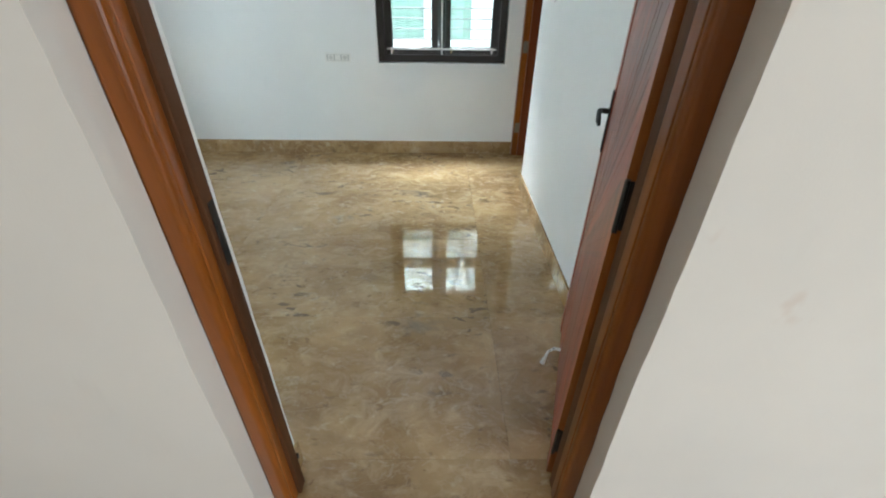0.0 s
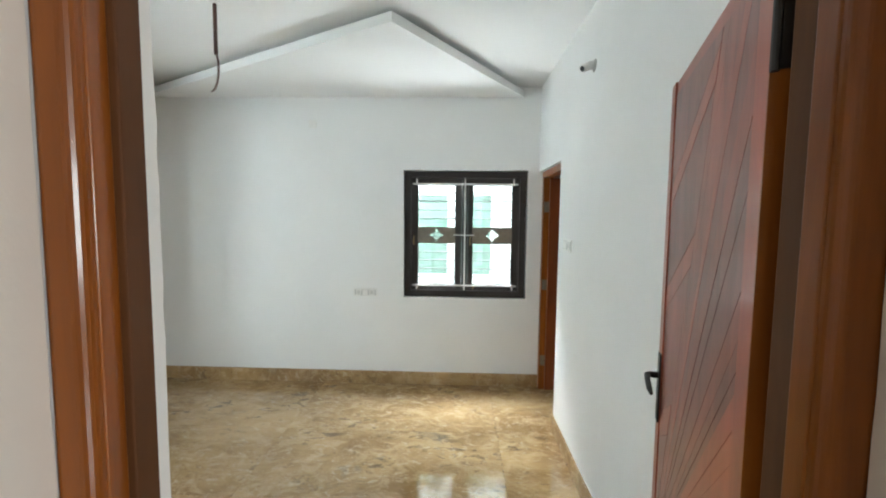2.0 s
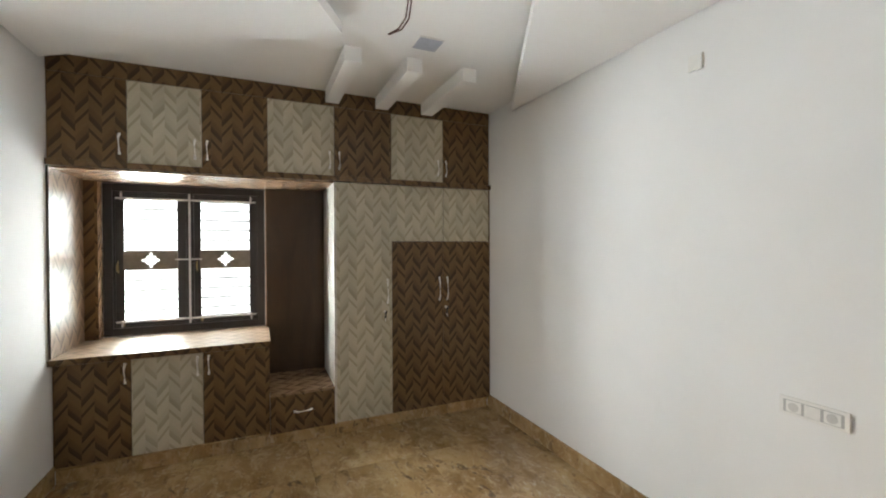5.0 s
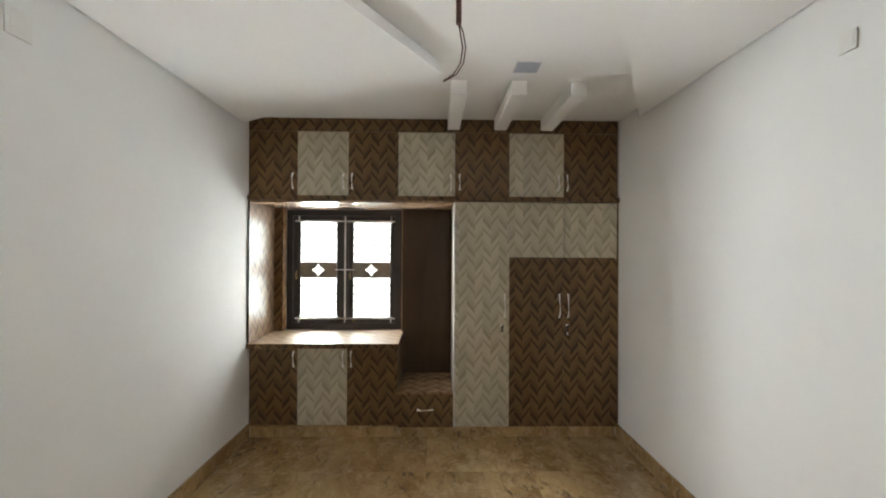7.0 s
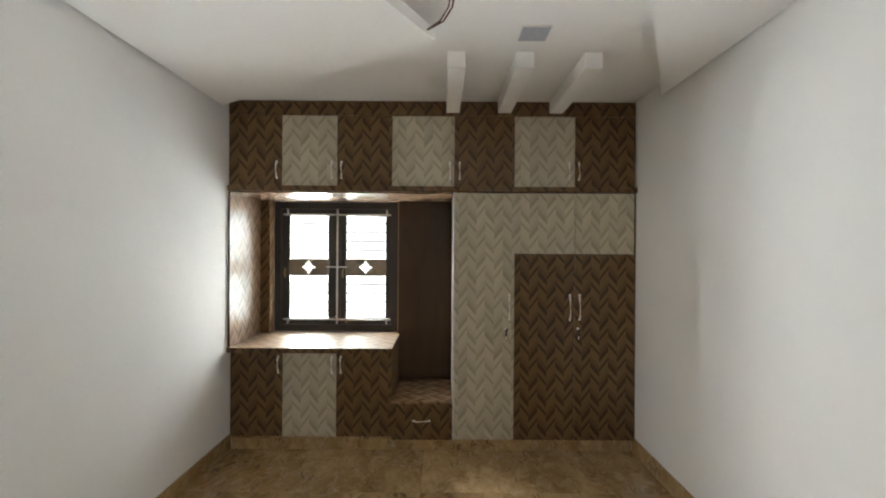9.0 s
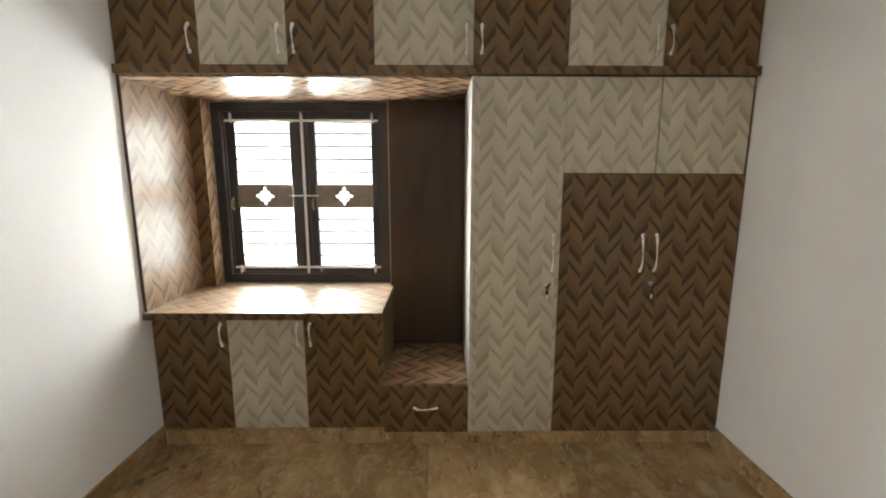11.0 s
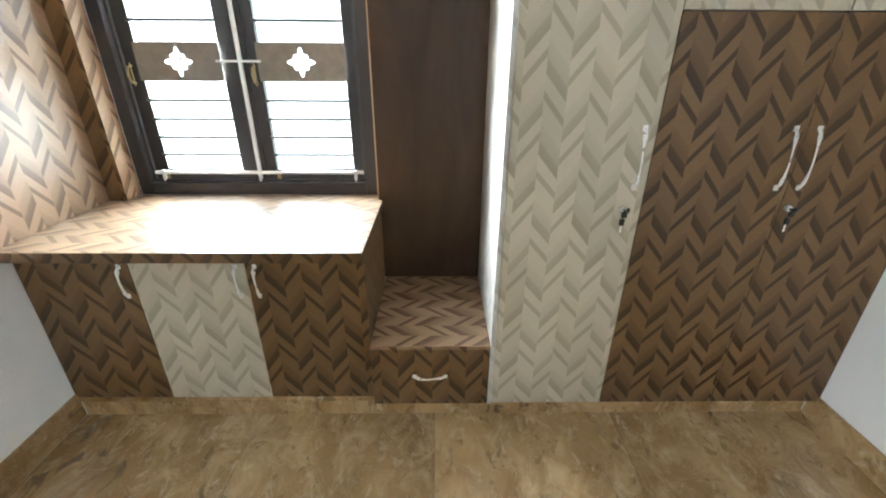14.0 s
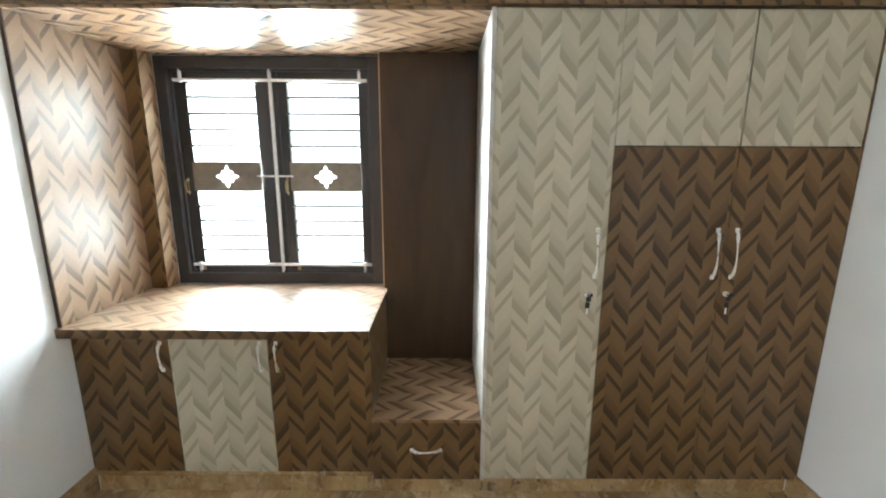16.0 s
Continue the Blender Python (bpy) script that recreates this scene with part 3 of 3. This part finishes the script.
def clip(shape, n, d):
    """The part of a convex outline where n . p >= d."""
    out = []
    for p, q in zip(shape, shape[1:] + shape[:1]):
        hp, hq = n[0] * p[0] + n[1] * p[1] - d, n[0] * q[0] + n[1] * q[1] - d
        if hp >= 0:
            out.append(p)
        if hp * hq < 0:
            f = hp / (hp - hq)
            out.append((p[0] + (q[0] - p[0]) * f, p[1] + (q[1] - p[1]) * f))
    return out


def door_leaf():
    """Carved leaf. Built with the hinge edge on the z axis, the leaf along +x and the carved face on +y; then swung open."""
    W, Z0, Z1 = 0.83, 0.008, 2.095
    leaf = thing("door_leaf", (0, 0, 0), "reddish polished wooden door leaf with carved diagonal rays, standing open", "door")
    body = part("panel", box((0, -0.014, Z0), (W, 0.015, Z1), 0.003), LEAF_RED, leaf)
    part("stile", box((0.0, 0.0152, Z0), (0.06, 0.021, Z1), 0.002), LEAF_RED, leaf)
    part("stile", box((W - 0.06, 0.0152, Z0), (W, 0.021, Z1), 0.002), LEAF_RED, leaf)
    part("lipping", box((-0.0004, -0.0145, Z0), (0.004, 0.0215, Z1), 0.0008), TEAK, leaf, "orange-brown lipping on the hinge edge")
    # veneer rays that fan out from below the handle to the hinge side and the top
    rnd = random.Random(4)
    hub = (W - 0.02, 0.50)
    field = [(0.062, Z0 + 0.05), (W - 0.062, Z0 + 0.05), (W - 0.062, Z1 - 0.04), (0.062, Z1 - 0.04)]

    def beam(a):
        a = radians(a)
        return (-math.sin(a), math.cos(a))

    def wedge(a0, a1, shape=field):
        n0, n1 = beam(a0), beam(a1)
        shape = clip(shape, n0, n0[0] * hub[0] + n0[1] * hub[1] + 0.0003)
        return clip(shape, (-n1[0], -n1[1]), -n1[0] * hub[0] - n1[1] * hub[1] + 0.0003)

    def veneer(shape, mat):
        if len(shape) > 2:
            part("veneer", prism(shape, 0.0152, 0.0168 + 0.0008 * rnd.random(), axis=1), mat, leaf)
    a = 109.0
    while a < 152:
        step = rnd.choice((1.2, 1.6, 2.2, 2.8))
        veneer(wedge(a, a + step), rnd.choice((LEAF_DARK, LEAF_DARK, LEAF_MID, LEAF_MID, LEAF_RED)) if step > 1.5 else rnd.choice((LEAF_RED, LEAF_DARK)))
        a += step
    # slanting boards between the fan and the handle stile
    z = 0.55
    slope = (0.55, 1.0)
    k = 0
    while z < 2.6:
        tall = (0.06, 0.30, 0.09, 0.34, 0.07, 0.26)[k % 6]
        shape = wedge(84, 109)
        shape = clip(shape, slope, slope[0] * W + z)
        shape = clip(shape, (-slope[0], -1.0), -slope[0] * W - z - tall + 0.0015)
        veneer(shape, (LEAF_RED, LEAF_DARK, LEAF_RED, LEAF_MID, LEAF_RED, LEAF_DARK)[k % 6])
        z += tall
        k += 1
    # upright boards under the fan
    for k, x in enumerate((0.062, 0.14, 0.19, 0.28, 0.40, 0.52, 0.66)):
        x1 = (0.14, 0.19, 0.28, 0.40, 0.52, 0.66, W - 0.062)[k]
        shape = clip(clip(wedge(152, 272), (1, 0), x + 0.0008), (-1, 0), -x1 + 0.0008)
        veneer(shape, (LEAF_MID, LEAF_RED, LEAF_MID, LEAF_DARK)[k % 4])
    # lever handles with long plates on both faces
    for side, y in ((1, 0.021), (-1, -0.014)):
        plate = part("handle_plate", box((W - 0.062, y, 0.99), (W - 0.022, y + side * 0.006, 1.22), 0.002), BLACK_IRON, leaf, "dark bronze handle plate")
        yb = y + side * 0.006
        part("lever", tube([(W - 0.042, yb, 1.145), (W - 0.042, yb + side * 0.025, 1.145), (W - 0.05, yb + side * 0.033, 1.145), (W - 0.085, yb + side * 0.036, 1.14), (W - 0.13, yb + side * 0.035, 1.128), (W - 0.15, yb + side * 0.032, 1.12)],
                            [0.011, 0.010, 0.010, 0.009, 0.009, 0.006], 10), BLACK_IRON, plate, "lever handle")
    for z in (0.15, 1.07, 1.88):
        hinge = part("hinge", boxes(((-0.0005, -0.012, z), (-0.004, 0.013, z + 0.125)), bevel=0.001), BLACK_IRON, leaf, "black steel butt hinge")
        part("knuckle", tube([(-0.007, 0.018, z - 0.004), (-0.007, 0.018, z + 0.129)], 0.0065, 10), BLACK_IRON, hinge)
    part("door_stay", tube([(W - 0.3, 0.021, 0.12), (W - 0.3, 0.05, 0.12), (W - 0.31, 0.075, 0.10), (W - 0.32, 0.085, 0.06), (W - 0.32, 0.09, 0.03)], [0.009, 0.007, 0.006, 0.008, 0.012], 8), CHROME, leaf, "small metal door stay")
    leaf.matrix_world = pose(0.506, 0.812, 0, 0, 0, 72.4)


door_leaf()

# ---- bathroom door ----
bath_frame = thing("door_2", (0.87, 3.8, 0), "orange-brown wooden bathroom door frame", "door frame", kind="structure")
bx0, bx1 = XE + 0.032, XE + 0.125
part("jamb", box((bx0, YN - 0.058, 0), (bx1, YN, 2.10), 0.003), TEAK, bath_frame)
part("jamb", box((bx0, BATH[0], 0), (bx1, BATH[0] + 0.055, 2.10), 0.003), TEAK, bath_frame)
part("header", box((bx0, BATH[0] + 0.055, 2.045), (bx1, YN - 0.058, 2.10), 0.003), TEAK, bath_frame)
bx2 = bx0 + 0.05
bath_leaf = thing("door_leaf", (bx2, YN - 0.07, 0), "plain red-brown bathroom door leaf standing open", "door")
part("panel", box((bx2 + 0.004, YN - 0.10, 0.012), (bx2 + 0.70, YN - 0.066, 2.035), 0.003), BATH_DOOR, bath_leaf)
for z in (0.24, 0.98, 1.72):
    part("hinge", boxes(((bx2 - 0.04, YN - 0.0605, z), (bx2 - 0.006, YN - 0.058, z + 0.1)), ((bx2 - 0.008, YN - 0.068, z), (bx2 + 0.004, YN - 0.058, z + 0.1)), bevel=0.001), PLATE, bath_leaf, "dull steel hinge")


# ---- wardrobe ----
def pull(length, m, parent):
    """A bow handle: slim waist, broad flat feet. Local: along z, away from the door on +x."""
    n = 14
    path, rad = [], []
    for k in range(n + 1):
        t = k / n
        path.append((0.004 + 0.019 * math.sin(math.pi * t) ** 0.5, 0.002 * math.sin(2 * math.pi * t), length * (t - 0.5)))
        rad.append(0.0037 + 0.0052 * max(0, 1 - abs(abs(2 * t - 1) - 0.74) / 0.42) ** 1.5)
    bm = tube(path, rad, 8, 0.75)
    for s in (-1, 1):
        add_box(bm, (0, -0.008, s * length / 2 - 0.010), (0.006, 0.008, s * length / 2 + 0.010), 0.002)
    return part("handle", turned(bm, m), CHROME, parent, "chrome bow handle", True)


def lock(x, y, z, parent):
    lk = part("lock", tube([(x, y, z), (x + 0.012, y, z)], 0.011, 14), CHROME, parent, "small round cabinet lock")
    key = part("key", boxes(((x + 0.012, y - 0.002, z - 0.004), (x + 0.03, y + 0.002, z + 0.004)), ((x + 0.024, y - 0.010, z - 0.026), (x + 0.030, y + 0.010, z - 0.004)), ((x + 0.024, y + 0.004, z - 0.006), (x + 0.031, y + 0.016, z + 0.010)), bevel=0.002), BLACK_PLASTIC, lk, "black-capped key")
    part("spare_key", boxes(((x + 0.016, y - 0.009, z - 0.058), (x + 0.022, y + 0.009, z - 0.032)), bevel=0.002), BLACK_PLASTIC, lk, "black spare key hanging on a ring")
    part("key_blade", boxes(((x + 0.018, y - 0.003, z - 0.085), (x + 0.0195, y + 0.003, z - 0.057))), CHROME, lk)


def cabinet_door(y0, y1, z0, z1, x, mat, parent, handle=None, length=0.13, locked=None):
    lab = "cream chevron laminate door" if mat is LIGHT_LAM else "dark brown chevron laminate door"
    d = part("door", box((x - 0.018, y0 + 0.0012, z0 + 0.0012), (x, y1 - 0.0012, z1 - 0.0012), 0.0012), mat, parent, lab)
    if handle:
        pull(length, pose(x, handle[0], handle[1]), d)
    if locked:
        lock(x, locked[0], locked[1], d)
    return d


LY = [YS + 0.004, 1.298, 1.752, 2.203, 2.716, 3.211, 3.708, YN - 0.012]
LH = [1.255, 1.709, 1.788, 2.679, 2.758, 3.658, 3.738]
# lofts: one cabinet over the window bay, one over the tall units
for a, b in ((0, 4), (4, 7)):
    loft = thing("loft_cabinet", (FX - 0.3, (LY[a] + LY[b]) / 2, 2.14), "overhead loft cabinet with brown and cream chevron doors", "cabinet", "wardrobe wall")
    part("body", boxes(((XW, LY[a] + 0.001, 2.190), (FX - 0.020, LY[b] - 0.001, 2.885))), PLY, loft)
    part("cornice", boxes(((FX - 0.05, LY[a], 2.768), (FX + 0.004, LY[b], 2.886)), bevel=0.002), DARK_LAM, loft, "brown chevron strip under the ceiling")
    for k in range(a, b):
        cabinet_door(LY[k], LY[k + 1], 2.188, 2.766, FX, DARK_LAM if k % 2 == 0 else LIGHT_LAM, loft, (LH[k], 2.318))
# ledge under the lofts; soffit of the bay
ledge = tagged(part("loft_ledge", boxes(((XW - 0.0, YS + 0.002, 2.142), (FX + 0.024, YN - 0.003, 2.186)), bevel=0.002), DARK_LAM), "brown chevron ledge board below the loft cabinets", "ledge")
soffit = tagged(part("soffit_panel", boxes(((XW, YS + 0.002, 2.128), (FX - 0.002, 2.708, 2.1415))), LIT_GLOSS_LAM), "brown chevron laminate panel above the window bay, in window-lit colour", "panel")

# tall unit
tall = thing("wardrobe", (FX - 0.3, 2.96, 0), "tall narrow wardrobe with one cream chevron door", "wardrobe", "wardrobe wall")
part("body", boxes(((XW + 0.002, 2.729, 0.112), (FX - 0.02, 3.208, 2.141))), PLY, tall)
part("side_panel", boxes(((XW + 0.002, 2.711, 0.10), (FX - 0.001, 2.728, 2.141)), bevel=0.001), PALE_LAM, tall, "whitish chevron laminate side panel")
cabinet_door(2.7285, 3.213, 0.108, 2.139, FX, LIGHT_LAM, tall, (3.171, 1.20), 0.20, (3.146, 1.022))
big = thing("wardrobe", (FX - 0.3, 3.71, 0), "wide wardrobe with two dark brown chevron doors and cream doors above", "wardrobe", "wardrobe wall")
part("body", boxes(((XW + 0.002, 3.216, 0.112), (FX - 0.02, 4.19, 2.141))), PLY, big)
part("filler", boxes(((FX - 0.02, 4.197, 0.11), (FX - 0.004, YN - 0.002, 2.141))), DARK_LAM, big)
cabinet_door(3.213, 3.711, 0.108, 1.636, FX, DARK_LAM, big, (3.670, 1.20), 0.20)
cabinet_door(3.711, 4.197, 0.108, 1.636, FX, DARK_LAM, big, (3.749, 1.20), 0.20, (3.738, 1.026))
cabinet_door(3.213, 3.711, 1.638, 2.139, FX, LIGHT_LAM, big)
cabinet_door(3.714, 4.197, 1.638, 2.139, FX, LIGHT_LAM, big)

# window bay: low cabinet with counter, stepped niche with a drawer, side panels
low = thing("low_cabinet", (FX - 0.3, 1.53, 0), "low cabinet under the window with brown and cream doors", "cabinet", "wardrobe wall")
part("body", boxes(((XW + 0.002, YS + 0.002, 0.112), (FX - 0.06, 2.188, 0.81))), PLY, low)
part("side_panel", boxes(((-4.06, 2.189, 0.112), (FX - 0.042, 2.206, 0.813)), bevel=0.001), DARK_LAM, low)
BY = [YS + 0.004, 1.297, 1.743, 2.189]
for k, (mat, hy) in enumerate(((DARK_LAM, 1.262), (LIGHT_LAM, 1.708), (DARK_LAM, 1.782))):
    cabinet_door(BY[k], BY[k + 1] if k < 2 else 2.206, 0.108, 0.800, FX - 0.04, mat, low, (hy, 0.706))
counter = thing("counter_top", (FX - 0.3, 1.53, 0.8145), "brown chevron laminate counter top under the window, in window-lit colour", "counter")
part("top", boxes(((XW - 0.002, 0.962, 0.8145), (FX + 0.018, 2.211, 0.856)), ((-4.06, YS + 0.002, 0.8146), (FX + 0.018, 0.962, 0.8559)), bevel=0.001), LIT_SATIN_LAM, counter)
part("front_edge", boxes(((FX + 0.0182, YS + 0.002, 0.8142), (FX + 0.0205, 2.2115, 0.8554)), bevel=0.0006), DARK_LAM, counter, "brown chevron edge strip")
part("side_edge", boxes(((-4.06, 2.2112, 0.8142), (FX + 0.018, 2.2135, 0.8554)), bevel=0.0006), DARK_LAM, counter, "brown chevron edge strip")
bench = thing("drawer_unit", (FX - 0.3, 2.46, 0), "low brown chevron drawer unit in the niche", "drawer unit", "wardrobe wall")
part("body", boxes(((-4.09, 2.208, 0.112), (FX - 0.02, 2.709, 0.402))), PLY, bench)
part("top", boxes(((-4.09, 2.208, 0.403), (FX + 0.003, 2.7095, 0.420)), bevel=0.0015), LIT_GLOSS_LAM, bench, "brown chevron shelf top in window-lit colour")
dr = part("drawer", boxes(((FX - 0.018, 2.208, 0.104), (FX, 2.7095, 0.401)), bevel=0.0012), DARK_LAM, bench, "dark brown chevron drawer front")
pull(0.13, pose(FX, 2.456, 0.262, 90, 0, 0), dr)
back = thing("niche_back", (-4.08, 2.45, 0.42), "plain dark brown plywood back panel of the niche", "panel")
part("board", box((-4.10, 2.196, 0.421), (-4.085, 2.710, 2.127)), PLY, back)
part("edge", box((-4.17, 2.1895, 0.857), (-4.083, 2.1955, 2.127)), PLY_EDGE, back, "pale raw plywood edge")
side = tagged(part("bay_side_panel", box((-4.06, YS + 0.001, 0.857), (FX - 0.004, YS + 0.014, 2.127), 0.001), LIT_SATIN_LAM), "brown chevron laminate side panel of the window bay, in window-lit colour", "panel")
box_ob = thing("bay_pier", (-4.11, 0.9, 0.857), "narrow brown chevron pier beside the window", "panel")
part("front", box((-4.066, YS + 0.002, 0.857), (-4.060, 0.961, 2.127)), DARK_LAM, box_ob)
# the return takes the lightened, window-lit laminate colour
part("return", box((XW - 0.001, 0.9565, 0.857), (-4.0605, 0.9615, 2.127)), LIT_GLOSS_LAM, box_ob)
part("bay_edge", box((FX - 0.004, YS + 0.001, 0.857), (FX + 0.002, YS + 0.016, 2.1415)), PLY, side)
plinth = thing("plinth", (FX - 0.3, 2.5, 0), "tan marble plinth under the wardrobes", "plinth", kind="structure")
part("riser", boxes(((-4.1, YS + 0.015, 0), (FX - 0.045, YN - 0.015, 0.1115)), bevel=0.001), SKIRT, plinth)
part("ledge", boxes(((FX - 0.0445, YS + 0.015, 0.100), (FX - 0.022, 2.2, 0.1105)), bevel=0.001), SKIRT, plinth)

# ---- ceiling things ----
for y0, y1, x1 in ((2.645, 2.755, -2.62), (3.068, 3.178, -2.62), (3.49, 3.60, -2.62)):
    tagged(part("ceiling_beam", box((FX + 0.005, y0, 2.79), (x1, y1, ZC), 0.004), CEIL), "short white boxed ceiling beam over the loft", "beam", "short ceiling beams")
dl = thing("ceiling_light", (-2.4, 3.13, ZC - 0.006), "square flush ceiling lamp, switched off", "ceiling light")
part("frame", box((-2.482, 3.045, ZC - 0.006), (-2.318, 3.215, ZC), 0.001), WHITE_PLASTIC, dl)
part("diffuser", box((-2.474, 3.053, ZC - 0.009), (-2.326, 3.207, ZC - 0.006), 0.001), VENT_GREY, dl, "pale blue-grey diffuser")
HX, HY = -1.38, 2.63
rod = thing("fan_hook", (HX, HY, ZC), "brown ceiling fan hook rod with hanging wires", "fan hook")
part("rod", tube([(HX, HY, ZC), (HX, HY, 2.595)], 0.011, 10), WIRE, rod)
part("collar", tube([(HX, HY, ZC - 0.012), (HX, HY, ZC)], 0.03, 12), CEIL, rod)
for d in (0.0, 0.012):
    path = [(HX + d * 0.3, HY - 0.004, 2.61), (HX + 0.005, HY + 0.006 + d, 2.56), (HX, HY + 0.016 + d, 2.50), (HX - 0.005, HY + 0.008 + d, 2.44), (HX - 0.004, HY - 0.02 + d, 2.395), (HX, HY - 0.06 + d * 0.3, 2.365)]
    part("wire", tube(path, 0.0028, 6), WIRE, rod)


# ---- switches and sockets ----
def plate(name, a, b, normal, label, category, gangs):
    """A wall plate; a and b are opposite corners in its plane, normal the way it faces."""
    n = Vector(normal)
    ax = 0 if abs(n.y) > 0.5 else 1
    mid = (Vector(a) + Vector(b)) / 2
    t = thing(name, mid, label, category)
    part("cover", box(Vector(a), Vector(b) + n * 0.010, 0.003), WHITE_PLASTIC, t)
    if gangs > 1:
        r0, r1 = Vector(a), Vector(b)
        for r, v in ((r0, 0.07), (r1, 0.93)):
            r[ax] = a[ax] + (b[ax] - a[ax]) * v
            r[2] = a[2] + (b[2] - a[2]) * (0.17 if v < 0.5 else 0.83)
        # flat grey sheet whose colour stands for shade between the modules
        part("seam", box(r0 + n * 0.0101, r1 + n * 0.0108), SEAM_SHADE, t, "grey sheet for the shade in the gaps round the modules")
    lo, hi = min(a[ax], b[ax]), max(a[ax], b[ax])
    z0, z1 = min(a[2], b[2]), max(a[2], b[2])
    w = (hi - lo) * 0.82 / gangs
    for k in range(gangs):
        c = lo + (hi - lo) * 0.09 + w * (k + 0.5)
        p0, p1 = Vector(mid), Vector(mid)
        p0[ax], p1[ax] = c - w * 0.42, c + w * 0.42
        p0[2], p1[2] = z0 + (z1 - z0) * 0.2, z1 - (z1 - z0) * 0.2
        module = part("module", box(p0 + n * 0.0109, p1 + n * (0.0135 if k % 2 else 0.0125), 0.001), WHITE_PLASTIC, t)
        if gangs > 1 and k % 2 == 0:
            c0 = (p0 + p1) / 2
            part("socket_face", tube([c0 + n * 0.0126, c0 + n * 0.0138], (z1 - z0) * 0.24, 20), GREY_PLASTIC, module, "round socket face")


plate("power_socket", (-0.988, YN, 0.878), (-0.75, YN, 0.957), (0, -1, 0), "white socket plate with switches on the wall", "socket", 3)
plate("switch_plate", (-1.412, YN, 2.503), (-1.336, YN, 2.585), (0, -1, 0), "small white plate high on the wall", "switch", 1)
plate("switch_plate", (-1.475, YS, 2.532), (-1.362, YS, 2.645), (0, 1, 0), "square white plate high on the wall", "switch", 1)
plate("switch_plate", (XE, 2.99, 1.435), (XE, 3.19, 1.52), (-1, 0, 0), "white switch plate beside the bathroom door", "switch", 2)
hol = thing("lamp_holder", (XE, 2.655, 2.526), "white angled wall lamp holder without a bulb", "lamp holder")
part("base", tube([(XE, 2.655, 2.535), (XE - 0.012, 2.655, 2.535)], 0.036, 18), WHITE_PLASTIC, hol)
part("socket", tube([(XE - 0.01, 2.655, 2.535), (XE - 0.035, 2.645, 2.53), (XE - 0.075, 2.628, 2.508)], [0.024, 0.024, 0.021], 16), WHITE_PLASTIC, hol)
part("mouth", tube([(XE - 0.0745, 2.6283, 2.5083), (XE - 0.078, 2.6265, 2.506)], 0.015, 14), BLACK_PLASTIC, hol, "dark socket mouth")



# ---- outside ----
structure("ground", box((-60, -60, -0.4), (60, 60, -0.25)), GROUND, "dusty bare ground round the house", "ground")
house = thing("neighbour_house", (0.2, 5.5, -0.25), "pale neighbouring house close by with green tinted window panes", "house")
PZ0, PZ1 = 0.93, 1.945
PX = ((-0.56, -0.10), (0.01, 0.455))
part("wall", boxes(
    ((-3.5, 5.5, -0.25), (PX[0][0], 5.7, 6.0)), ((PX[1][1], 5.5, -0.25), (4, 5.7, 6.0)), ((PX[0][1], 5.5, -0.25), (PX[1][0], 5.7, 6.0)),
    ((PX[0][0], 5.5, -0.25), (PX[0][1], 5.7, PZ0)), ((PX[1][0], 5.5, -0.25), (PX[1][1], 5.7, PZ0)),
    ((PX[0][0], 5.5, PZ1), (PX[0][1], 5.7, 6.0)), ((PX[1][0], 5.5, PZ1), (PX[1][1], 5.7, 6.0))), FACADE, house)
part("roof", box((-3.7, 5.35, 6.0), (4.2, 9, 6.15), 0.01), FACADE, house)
for x0, x1 in PX:
    part("window", box((x0, 5.53, PZ0), (x1, 5.55, PZ1)), GREEN, house, "green tinted glass")
# backdrop wall and eave, added so the west window looks out on white
west_backdrop = thing("neighbour_house", (-8.2, 1.5, -0.25), "plain white backdrop wall added beyond the west window", "house")
part("wall", box((-8.6, -4, -0.25), (-8.2, 7, 5.2)), BACKDROP, west_backdrop)
part("roof", box((-9.5, -4.2, 5.2), (-8.05, 7.2, 5.35), 0.01), BACKDROP, west_backdrop)
